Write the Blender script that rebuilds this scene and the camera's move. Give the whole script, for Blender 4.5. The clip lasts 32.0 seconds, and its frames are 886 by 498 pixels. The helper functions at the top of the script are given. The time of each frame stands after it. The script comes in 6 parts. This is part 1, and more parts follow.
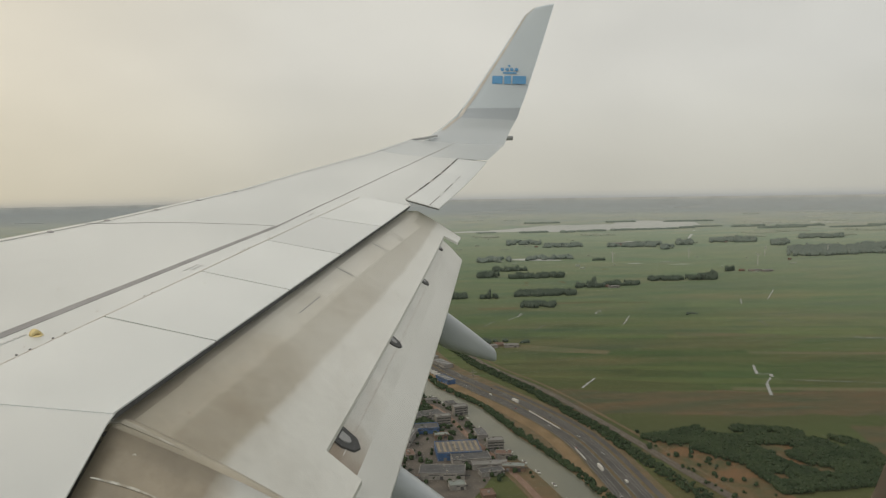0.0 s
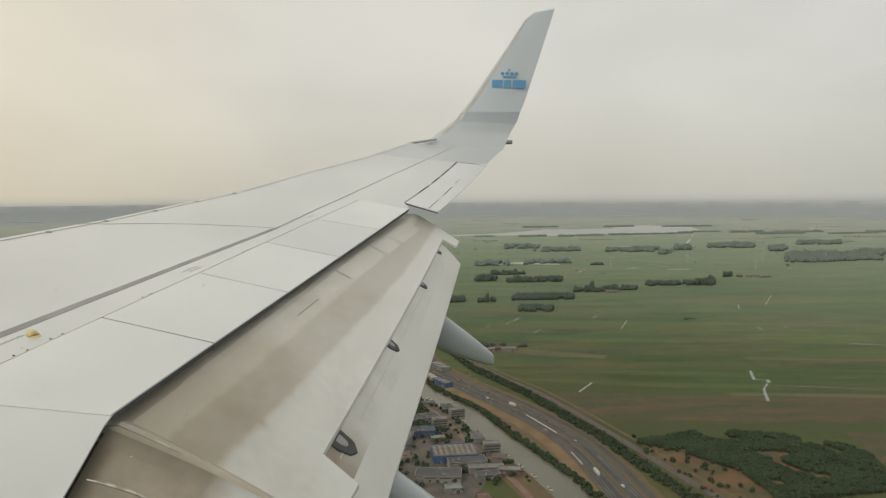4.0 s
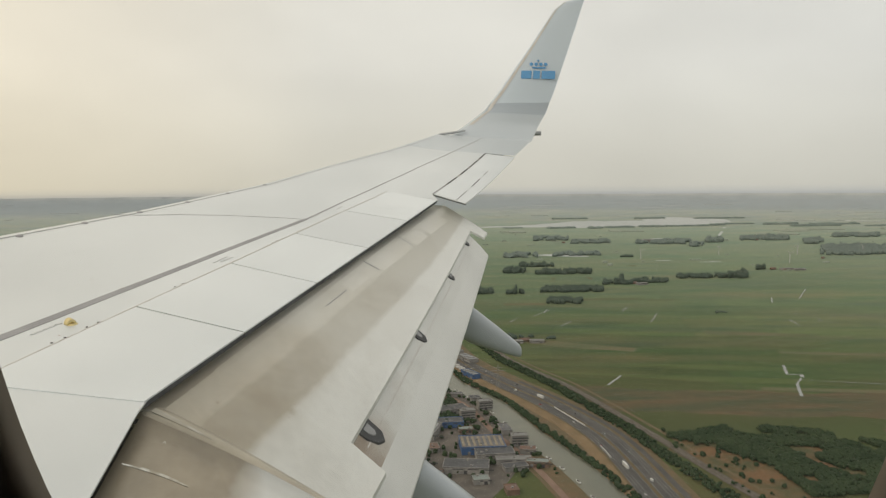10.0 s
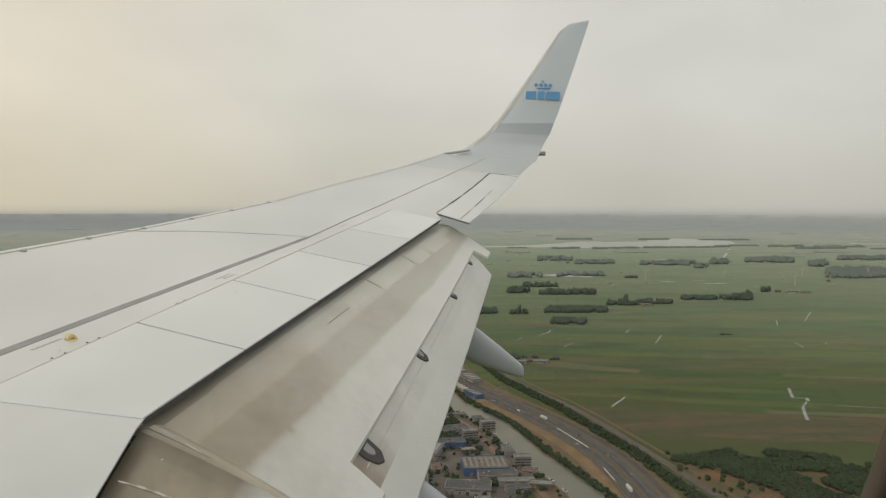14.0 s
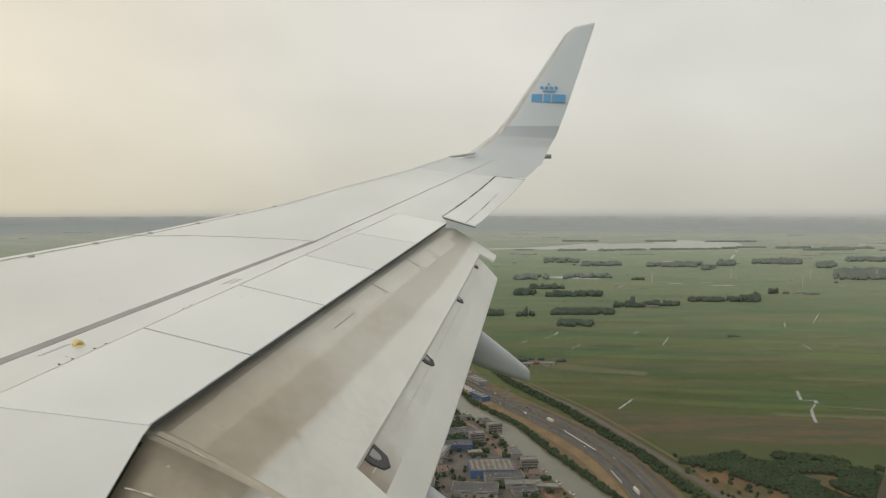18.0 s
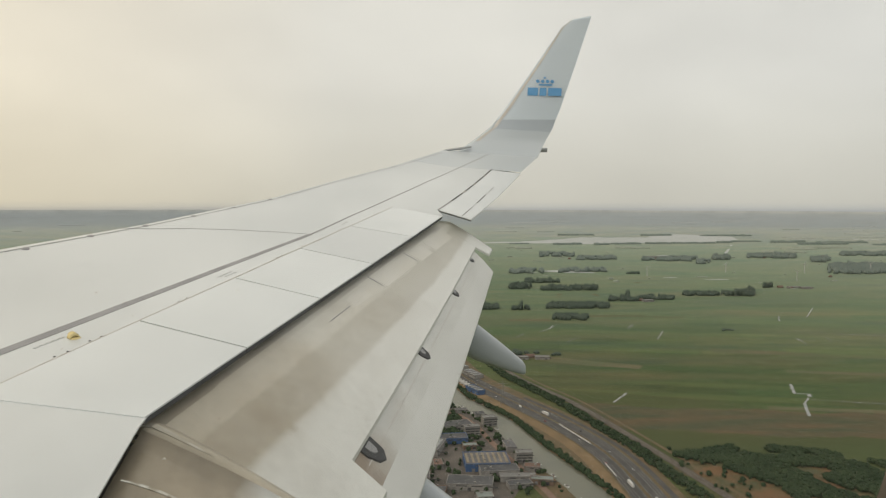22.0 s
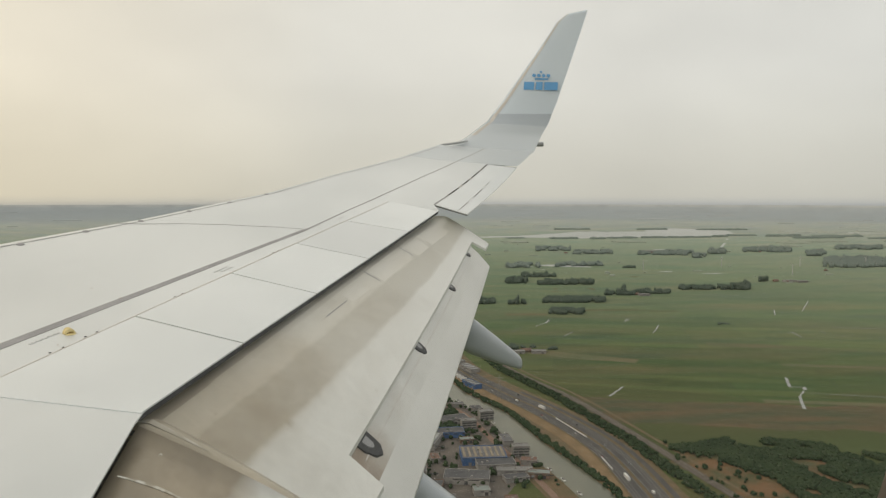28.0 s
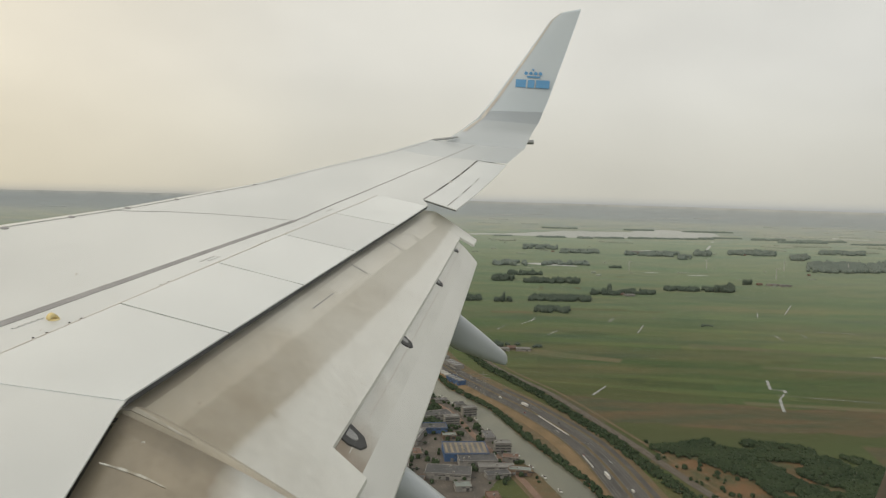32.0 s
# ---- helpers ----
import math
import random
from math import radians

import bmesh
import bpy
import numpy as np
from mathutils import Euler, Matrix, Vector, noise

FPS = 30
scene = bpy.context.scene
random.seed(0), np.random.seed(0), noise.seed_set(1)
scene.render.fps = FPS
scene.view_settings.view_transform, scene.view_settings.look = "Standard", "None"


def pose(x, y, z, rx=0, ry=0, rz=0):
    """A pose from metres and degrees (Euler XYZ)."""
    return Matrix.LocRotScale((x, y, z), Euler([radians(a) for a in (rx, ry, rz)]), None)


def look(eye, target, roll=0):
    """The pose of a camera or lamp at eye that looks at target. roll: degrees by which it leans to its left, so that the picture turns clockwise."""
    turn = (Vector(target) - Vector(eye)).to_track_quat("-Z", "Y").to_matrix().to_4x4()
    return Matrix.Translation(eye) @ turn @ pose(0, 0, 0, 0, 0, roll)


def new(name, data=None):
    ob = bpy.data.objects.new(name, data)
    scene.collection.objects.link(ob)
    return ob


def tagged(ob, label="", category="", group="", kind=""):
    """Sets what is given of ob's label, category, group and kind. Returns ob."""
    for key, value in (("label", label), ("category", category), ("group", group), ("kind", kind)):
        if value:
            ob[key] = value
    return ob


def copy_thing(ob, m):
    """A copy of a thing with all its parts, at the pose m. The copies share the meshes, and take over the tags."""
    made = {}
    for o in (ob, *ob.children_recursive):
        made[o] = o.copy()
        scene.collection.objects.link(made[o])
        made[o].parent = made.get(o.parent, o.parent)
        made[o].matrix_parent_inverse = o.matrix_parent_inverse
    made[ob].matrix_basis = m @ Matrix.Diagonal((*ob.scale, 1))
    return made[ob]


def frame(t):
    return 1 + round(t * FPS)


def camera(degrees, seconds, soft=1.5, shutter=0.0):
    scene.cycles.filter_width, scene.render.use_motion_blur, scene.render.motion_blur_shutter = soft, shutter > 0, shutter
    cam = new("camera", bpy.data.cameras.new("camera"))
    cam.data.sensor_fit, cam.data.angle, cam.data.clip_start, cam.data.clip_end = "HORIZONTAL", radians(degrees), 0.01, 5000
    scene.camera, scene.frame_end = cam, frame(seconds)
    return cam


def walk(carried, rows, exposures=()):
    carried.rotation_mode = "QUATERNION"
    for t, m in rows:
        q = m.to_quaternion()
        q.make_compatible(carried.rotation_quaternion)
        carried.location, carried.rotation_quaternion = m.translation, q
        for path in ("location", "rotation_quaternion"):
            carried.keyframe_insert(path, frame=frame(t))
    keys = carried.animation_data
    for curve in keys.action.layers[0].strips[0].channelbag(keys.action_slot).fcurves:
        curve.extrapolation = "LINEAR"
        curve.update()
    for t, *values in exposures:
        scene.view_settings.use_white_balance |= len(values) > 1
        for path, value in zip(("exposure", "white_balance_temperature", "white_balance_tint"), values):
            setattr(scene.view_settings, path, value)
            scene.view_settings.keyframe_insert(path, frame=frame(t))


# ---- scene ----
HEIGHT = 310.0  # the airliner's height over the polder
EYE = Vector((0, 0, HEIGHT))
BANK = Matrix.Rotation(radians(-0.47), 3, "X") @ Matrix.Rotation(radians(-0.35), 3, "Y")  # the airliner leans a little

cam = camera(63.0, 32.0, soft=1.25)
PATH = [  # seconds, shift from the seat (m), pitch, roll, yaw (degrees)
    (0.0, -0.0107, -0.0017, -0.0180, -3.963, 1.268, -2.472),
    (0.5, -0.0113, -0.0007, -0.0165, -3.499, 1.675, -2.150),
    (1.0, -0.0073, -0.0043, -0.0179, -3.192, 1.767, -1.746),
    (1.5, -0.0075, -0.0019, -0.0179, -3.176, 1.884, -1.382),
    (2.0, -0.0030, -0.0066, -0.0183, -2.849, 1.977, -0.981),
    (2.5, -0.0084, -0.0031, -0.0141, -3.346, 1.324, -1.512),
    (3.0, -0.0061, -0.0080, -0.0128, -3.836, 1.045, -2.032),
    (3.5, -0.0140, -0.0028, -0.0119, -3.679, 0.720, -2.569),
    (5.5, -0.0140, -0.0060, -0.0010, -4.057, 0.694, -2.551),
    (6.0, -0.0083, -0.0127, -0.0045, -3.531, 0.744, -2.313),
    (6.5, -0.0143, -0.0069, -0.0058, -3.116, 0.753, -2.584),
    (7.0, -0.0108, -0.0118, -0.0096, -2.768, 0.993, -2.631),
    (7.5, -0.0142, -0.0066, -0.0078, -2.842, 0.885, -2.625),
    (8.0, -0.0084, -0.0113, -0.0093, -3.503, 0.666, -2.456),
    (8.5, -0.0138, -0.0034, -0.0090, -4.279, 0.313, -2.290),
    (9.0, -0.0112, -0.0144, -0.0123, -4.611, 0.149, -2.430),
    (9.5, -0.0114, -0.0185, -0.0141, -4.417, 0.499, -1.689),
    (10.0, -0.0081, -0.0165, -0.0115, -4.365, 0.730, -0.318),
    (10.5, -0.0029, -0.0158, -0.0127, -4.714, 0.703, 0.749),
    (11.0, -0.0032, -0.0124, -0.0130, -5.123, 0.140, 1.768),
    (11.5, 0.0078, -0.0141, -0.0112, -5.329, 0.282, 1.707),
    (12.0, 0.0060, -0.0106, -0.0088, -5.215, 0.325, 0.565),
    (12.5, -0.0001, -0.0009, -0.0064, -5.352, -0.204, 0.172),
    (13.0, 0.0049, -0.0084, -0.0101, -4.410, -0.307, 0.049),
    (13.5, -0.0008, -0.0040, -0.0096, -3.467, -0.244, -0.107),
    (14.0, 0.0044, -0.0109, -0.0129, -2.854, 0.198, 0.043),
    (14.5, -0.0003, -0.0076, -0.0119, -2.299, 0.253, 0.090),
    (16.5, 0.0059, -0.0052, 0.0042, -3.124, 0.142, 0.310),
    (17.0, 0.0097, -0.0077, 0.0044, -3.108, 0.179, 0.438),
    (17.5, 0.0074, -0.0067, 0.0056, -2.693, 0.330, 0.557),
    (18.0, 0.0090, -0.0101, 0.0054, -2.672, 0.329, 0.533),
    (18.5, 0.0049, -0.0079, 0.0040, -3.118, 0.257, 0.500),
    (19.0, 0.0054, -0.0110, 0.0017, -3.064, 0.281, 0.541),
    (19.5, 0.0035, -0.0083, 0.0011, -2.797, 0.297, 0.333),
    (20.0, 0.0036, -0.0134, -0.0019, -2.401, 0.494, 0.291),
    (20.5, 0.0038, -0.0094, 0.0016, -2.090, 0.402, 0.193),
    (21.0, 0.0055, -0.0091, 0.0016, -2.661, 0.310, 0.014),
    (21.5, 0.0004, -0.0078, -0.0003, -3.353, 0.134, 0.059),
    (22.0, 0.0047, -0.0096, 0.0010, -3.173, 0.230, 0.179),
    (22.5, 0.0033, -0.0063, -0.0007, -2.732, 0.205, 0.150),
    (23.0, 0.0056, -0.0072, -0.0012, -2.803, 0.065, 0.031),
    (23.5, 0.0001, -0.0060, -0.0031, -2.988, -0.160, -0.187),
    (24.0, -0.0012, -0.0098, -0.0077, -2.924, -0.220, -0.410),
    (24.5, -0.0038, -0.0075, -0.0086, -2.729, -0.118, -0.487),
    (26.5, 0.0019, -0.0081, 0.0002, -2.951, 0.233, -0.565),
    (27.0, 0.0039, -0.0060, 0.0020, -3.304, 0.351, -0.453),
    (27.5, 0.0016, -0.0047, 0.0029, -3.461, 0.232, -0.299),
    (28.0, 0.0051, -0.0063, 0.0031, -3.611, 0.323, -0.112),
    (28.5, 0.0010, -0.0056, 0.0014, -3.775, 0.298, -0.058),
    (29.0, 0.0021, -0.0083, -0.0012, -3.785, 0.282, -0.107),
    (29.5, -0.0006, -0.0064, -0.0013, -3.600, 0.204, -0.167),
    (30.0, 0.0008, -0.0095, -0.0040, -3.386, 0.184, -0.152),
    (30.5, -0.0013, -0.0055, -0.0044, -3.342, -0.144, -0.268),
    (31.0, -0.0009, -0.0077, -0.0059, -3.501, -0.422, -0.468),
    (31.5, -0.0052, -0.0054, -0.0042, -3.724, -0.736, -0.735),
    (32.0, -0.0041, -0.0064, -0.0044, -3.941, -1.190, -1.020),
]
walk(cam, [(t, Matrix.Translation(EYE) @ BANK.to_4x4() @ pose(x, y, z, 90 + p, r, w))
           for t, x, y, z, p, r, w in PATH], exposures=[(0.0, -0.16), (1.0, -0.16), (3.0, -0.12), (6.0, -0.08), (7.0, -0.13), (8.5, -0.04), (9.5, 0.0), (11.0, 0.03), (12.5, 0.0), (14.0, -0.14), (16.5, -0.05), (18.0, -0.02), (32.0, 0.0)])

# ---- sky and sun: a hazy overcast day, brighter and warmer towards the sun ----
world = bpy.data.worlds.new("sky")
scene.world = world
world.use_nodes = True
wt = world.node_tree
wt.nodes.clear()


def wnode(kind, **kw):
    n = wt.nodes.new(kind)
    for k, v in kw.items():
        n.inputs[k].default_value = v
    return n


w_out = wt.nodes.new("ShaderNodeOutputWorld")
w_bg = wnode("ShaderNodeBackground", Strength=1.06)
w_sky = wt.nodes.new("ShaderNodeTexSky")
w_sky.sky_type, w_sky.sun_disc = "NISHITA", False
w_sky.sun_elevation, w_sky.sun_rotation = radians(40), radians(-122)
w_sky.dust_density = 6.0
w_co = wt.nodes.new("ShaderNodeTexCoord")
w_sep = wt.nodes.new("ShaderNodeSeparateXYZ")
wt.links.new(w_co.outputs["Generated"], w_sep.inputs[0])
# side to side: warm cream on the sun's side, cool grey away from it
w_side = wnode("ShaderNodeMapRange")
w_side.inputs["From Min"].default_value, w_side.inputs["From Max"].default_value = -0.62, 0.55
wt.links.new(w_sep.outputs["X"], w_side.inputs["Value"])
w_col = wt.nodes.new("ShaderNodeValToRGB")
r_ = w_col.color_ramp
r_.elements[0].color, r_.elements[1].color = (0.805, 0.720, 0.560, 1), (0.66, 0.65, 0.60, 1)
r_.elements[1].position = 1.0
m_ = r_.elements.new(0.4)
m_.color = (0.71, 0.685, 0.61, 1)
wt.links.new(w_side.outputs[0], w_col.inputs[0])
# low haze near the horizon, darker and greyer in its lowest degree
w_low = wnode("ShaderNodeMapRange")
w_low.inputs["From Min"].default_value, w_low.inputs["From Max"].default_value = -0.012, 0.16
wt.links.new(w_sep.outputs["Z"], w_low.inputs["Value"])
w_hor = wt.nodes.new("ShaderNodeValToRGB")
h_ = w_hor.color_ramp
h_.elements[0].color, h_.elements[1].color = (0.52, 0.55, 0.60, 1), (1, 1, 1, 1)
for pos, col in ((0.02, (0.58, 0.60, 0.64)), (0.045, (0.72, 0.73, 0.73)), (0.085, (0.82, 0.82, 0.79)), (0.4, (0.88, 0.88, 0.86))):
    h_.elements.new(pos).color = (*col, 1)
wt.links.new(w_low.outputs[0], w_hor.inputs[0])
# soft cloud bands
w_map = wt.nodes.new("ShaderNodeMapping")
w_map.inputs["Scale"].default_value = (1.2, 1.2, 2.4)
wt.links.new(w_co.outputs["Generated"], w_map.inputs["Vector"])
w_noise = wnode("ShaderNodeTexNoise", Scale=2.6, Detail=7.0, Roughness=0.55)
wt.links.new(w_map.outputs[0], w_noise.inputs["Vector"])
w_cl = wt.nodes.new("ShaderNodeMapRange")
w_cl.inputs["From Min"].default_value, w_cl.inputs["From Max"].default_value = 0.3, 0.7
w_cl.inputs["To Min"].default_value, w_cl.inputs["To Max"].default_value = 0.93, 1.07
wt.links.new(w_noise.outputs["Fac"], w_cl.inputs["Value"])


def wmul(a, b):
    n = wt.nodes.new("ShaderNodeMix")
    n.data_type, n.blend_type = "RGBA", "MULTIPLY"
    n.inputs["Factor"].default_value = 1.0
    wt.links.new(a, n.inputs[6]), wt.links.new(b, n.inputs[7])
    return n.outputs[2]


w_all = wmul(wmul(w_col.outputs[0], w_hor.outputs[0]), w_cl.outputs[0])
w_scale = wt.nodes.new("ShaderNodeVectorMath")
w_scale.operation = "SCALE"
w_scale.inputs["Scale"].default_value = 0.012
wt.links.new(w_sky.outputs[0], w_scale.inputs[0])
w_add = wt.nodes.new("ShaderNodeVectorMath")
w_add.operation = "ADD"
wt.links.new(w_all, w_add.inputs[0]), wt.links.new(w_scale.outputs[0], w_add.inputs[1])
wt.links.new(w_add.outputs[0], w_bg.inputs["Color"])
wt.links.new(w_bg.outputs[0], w_out.inputs["Surface"])

sun = new("sun", bpy.data.lights.new("sun", "SUN"))
sun.data.energy, sun.data.angle, sun.data.color = 0.7, radians(20), (1.0, 0.93, 0.82)
sun.matrix_world = look((-420, -260, HEIGHT + 420), (0, 0, HEIGHT))

# ---- materials ----


def material(name, a, b, scale=1.0, rough=0.5, metal=0.0, bump=0.0, bump_scale=None, spread=(0.35, 0.65),
             stretch=(1, 1, 1), grain=0.0, spec=0.5, coat=0.0):
    """Two-tone noise at one scale, fine grain at another, and relief."""
    m = bpy.data.materials.new(name)
    m.use_nodes = True
    nt = m.node_tree
    bs = nt.nodes["Principled BSDF"]
    bs.inputs["Roughness"].default_value, bs.inputs["Metallic"].default_value = rough, metal
    bs.inputs["Specular IOR Level"].default_value = spec
    bs.inputs["Coat Weight"].default_value = coat
    co = nt.nodes.new("ShaderNodeTexCoord")
    mp = nt.nodes.new("ShaderNodeMapping")
    mp.inputs["Scale"].default_value = stretch
    nt.links.new(co.outputs["Object"], mp.inputs["Vector"])
    n1 = nt.nodes.new("ShaderNodeTexNoise")
    n1.inputs["Scale"].default_value, n1.inputs["Detail"].default_value = scale, 6.0
    nt.links.new(mp.outputs[0], n1.inputs["Vector"])
    ramp = nt.nodes.new("ShaderNodeMapRange")
    ramp.inputs["From Min"].default_value, ramp.inputs["From Max"].default_value = spread
    nt.links.new(n1.outputs["Fac"], ramp.inputs["Value"])
    mix = nt.nodes.new("ShaderNodeMix")
    mix.data_type = "RGBA"
    mix.inputs[6].default_value, mix.inputs[7].default_value = (*a, 1), (*b, 1)
    nt.links.new(ramp.outputs[0], mix.inputs["Factor"])
    out = mix.outputs[2]
    n2 = nt.nodes.new("ShaderNodeTexNoise")
    n2.inputs["Scale"].default_value, n2.inputs["Detail"].default_value = (bump_scale or scale * 9), 4.0
    nt.links.new(mp.outputs[0], n2.inputs["Vector"])
    if grain:
        g = nt.nodes.new("ShaderNodeMapRange")
        g.inputs["From Min"].default_value, g.inputs["From Max"].default_value = 0.25, 0.75
        g.inputs["To Min"].default_value, g.inputs["To Max"].default_value = 1 - grain, 1 + grain
        nt.links.new(n2.outputs["Fac"], g.inputs["Value"])
        mu = nt.nodes.new("ShaderNodeMix")
        mu.data_type, mu.blend_type = "RGBA", "MULTIPLY"
        mu.inputs["Factor"].default_value = 1.0
        nt.links.new(out, mu.inputs[6]), nt.links.new(g.outputs[0], mu.inputs[7])
        out = mu.outputs[2]
    nt.links.new(out, bs.inputs["Base Color"])
    if bump:
        bm_ = nt.nodes.new("ShaderNodeBump")
        bm_.inputs["Strength"].default_value, bm_.inputs["Distance"].default_value = 1.0, bump
        nt.links.new(n2.outputs["Fac"], bm_.inputs["Height"])
        nt.links.new(bm_.outputs[0], bs.inputs["Normal"])
    return m


PAINT = material("wing_paint", (0.59, 0.62, 0.635), (0.68, 0.71, 0.725), 0.9, 0.30, 0.1, grain=0.03, stretch=(1, 0.4, 1))
PANEL = material("panel_paint", (0.635, 0.67, 0.69), (0.715, 0.75, 0.77), 1.1, 0.28, 0.1, grain=0.02)
# slightly greyer tone for the fourth spoiler
PANEL_GREY = material("greyer_panel_paint", (0.585, 0.615, 0.635), (0.655, 0.685, 0.705), 1.1, 0.30, 0.1, grain=0.03)
FLAP_LIGHT = material("flap_light_paint", (0.63, 0.63, 0.61), (0.69, 0.69, 0.67), 1.2, 0.45, 0.05, grain=0.03)


def stained(name, brown, pale, y0, y1, scale):
    """Paint stained by the exhaust: brown behind the engine, fading outwards with a ragged edge."""
    m = material(name, pale, tuple(c * 0.9 for c in pale), 2.0, 0.45, grain=0.05, bump_scale=14)
    nt = m.node_tree
    bs = nt.nodes["Principled BSDF"]
    old = bs.inputs["Base Color"].links[0].from_socket
    co, sep = nt.nodes.new("ShaderNodeTexCoord"), nt.nodes.new("ShaderNodeSeparateXYZ")
    nt.links.new(co.outputs["Object"], sep.inputs[0])
    no = nt.nodes.new("ShaderNodeTexNoise")
    no.inputs["Scale"].default_value, no.inputs["Detail"].default_value = scale, 7.0
    nt.links.new(co.outputs["Object"], no.inputs["Vector"])
    ad = nt.nodes.new("ShaderNodeMath")
    ad.operation = "MULTIPLY_ADD"
    ad.inputs[1].default_value = 2.6
    nt.links.new(no.outputs["Fac"], ad.inputs[0]), nt.links.new(sep.outputs["Y"], ad.inputs[2])
    mr = nt.nodes.new("ShaderNodeMapRange")
    mr.interpolation_type = "SMOOTHSTEP"
    mr.inputs["From Min"].default_value, mr.inputs["From Max"].default_value = y0 + 1.3, y1 + 1.3
    nt.links.new(ad.outputs[0], mr.inputs["Value"])
    mx = nt.nodes.new("ShaderNodeMix")
    mx.data_type = "RGBA"
    n3 = nt.nodes.new("ShaderNodeTexNoise")
    n3.inputs["Scale"].default_value, n3.inputs["Detail"].default_value = scale * 2.4, 8.0
    n3.inputs["Roughness"].default_value = 0.62
    ms = nt.nodes.new("ShaderNodeMapping")
    ms.inputs["Scale"].default_value = (1.1, 0.6, 1.1)
    nt.links.new(co.outputs["Object"], ms.inputs["Vector"])
    nt.links.new(ms.outputs[0], n3.inputs["Vector"])
    m3 = nt.nodes.new("ShaderNodeMapRange")
    m3.inputs["From Min"].default_value, m3.inputs["From Max"].default_value = 0.36, 0.66
    nt.links.new(n3.outputs["Fac"], m3.inputs["Value"])
    mb = nt.nodes.new("ShaderNodeMix")
    mb.data_type = "RGBA"
    mb.inputs[6].default_value, mb.inputs[7].default_value = (*(c * 0.84 for c in brown), 1), (*(c * 1.2 for c in brown), 1)
    nt.links.new(m3.outputs[0], mb.inputs["Factor"])
    nt.links.new(mb.outputs[2], mx.inputs[6])
    nt.links.new(mr.outputs[0], mx.inputs["Factor"]), nt.links.new(old, mx.inputs[7])
    nt.links.new(mx.outputs[2], bs.inputs["Base Color"])
    return m




def flap_material():
    """Worn beige front, stained brown middle, pale rear: soft ragged borders, fading outwards, with streaks along the flow."""
    m = bpy.data.materials.new("flap_paint")
    m.use_nodes = True
    nt = m.node_tree
    bs = nt.nodes["Principled BSDF"]
    bs.inputs["Roughness"].default_value = 0.42
    co = nt.nodes.new("ShaderNodeTexCoord")
    sep = nt.nodes.new("ShaderNodeSeparateXYZ")
    nt.links.new(co.outputs["Object"], sep.inputs[0])

    def noise_of(scale, stretch, detail, lo, hi, to_lo, to_hi, rough=0.6):
        mp = nt.nodes.new("ShaderNodeMapping")
        mp.inputs["Scale"].default_value, mp.inputs["Rotation"].default_value = stretch, (0, 0, radians(-6))
        nt.links.new(co.outputs["Object"], mp.inputs["Vector"])
        n = nt.nodes.new("ShaderNodeTexNoise")
        n.inputs["Scale"].default_value, n.inputs["Detail"].default_value, n.inputs["Roughness"].default_value = scale, detail, rough
        nt.links.new(mp.outputs[0], n.inputs["Vector"])
        r = nt.nodes.new("ShaderNodeMapRange")
        for key, value in zip(("From Min", "From Max", "To Min", "To Max"), (lo, hi, to_lo, to_hi)):
            r.inputs[key].default_value = value
        nt.links.new(n.outputs["Fac"], r.inputs["Value"])
        return r.outputs[0]

    def maths(kind, a, b):
        n = nt.nodes.new("ShaderNodeMath")
        n.operation = kind
        for i, v in enumerate((a, b)):
            if isinstance(v, float):
                n.inputs[i].default_value = v
            else:
                nt.links.new(v, n.inputs[i])
        return n.outputs[0]

    def mixed(fac, a, b, kind="MIX"):
        n = nt.nodes.new("ShaderNodeMix")
        n.data_type, n.blend_type = "RGBA", kind
        if isinstance(fac, float):
            n.inputs["Factor"].default_value = fac
        else:
            nt.links.new(fac, n.inputs["Factor"])
        for i, v in ((6, a), (7, b)):
            if isinstance(v, tuple):
                n.inputs[i].default_value = (*v, 1)
            else:
                nt.links.new(v, n.inputs[i])
        return n.outputs[2]

    at_ = nt.nodes.new("ShaderNodeAttribute")
    at_.attribute_name = "chord"
    wob = noise_of(2.2, (1, 1, 1), 6.0, 0.3, 0.7, -0.04, 0.04)
    pos = maths("MULTIPLY", maths("ADD", at_.outputs["Fac"], wob), 1 / 3)
    ramp = nt.nodes.new("ShaderNodeValToRGB")
    cr = ramp.color_ramp
    cr.elements[0].color, cr.elements[1].color = (0.455, 0.405, 0.32, 1), (0.655, 0.66, 0.635, 1)
    for p, c in ((0.22, (0.47, 0.42, 0.335)), (0.322, (0.455, 0.405, 0.322)), (0.350, (0.365, 0.318, 0.244)), (0.50, (0.335, 0.292, 0.222)), (0.640, (0.37, 0.328, 0.258)), (0.685, (0.56, 0.55, 0.51)), (0.76, (0.64, 0.64, 0.612))):
        e_ = cr.elements.new(p)
        e_.color = (*c, 1)
    nt.links.new(pos, ramp.inputs[0])
    col = ramp.outputs[0]
    ramp2 = nt.nodes.new("ShaderNodeValToRGB")  # the same bands on the cleaner outer part
    cr = ramp2.color_ramp
    cr.elements[0].color, cr.elements[1].color = (0.62, 0.60, 0.54, 1), (0.74, 0.745, 0.725, 1)
    for p, c in ((0.32, (0.655, 0.635, 0.58)), (0.355, (0.545, 0.525, 0.47)), (0.63, (0.56, 0.545, 0.50)), (0.69, (0.72, 0.72, 0.695))):
        e_ = cr.elements.new(p)
        e_.color = (*c, 1)
    nt.links.new(pos, ramp2.inputs[0])
    out_ = nt.nodes.new("ShaderNodeMapRange")
    out_.interpolation_type = "SMOOTHSTEP"
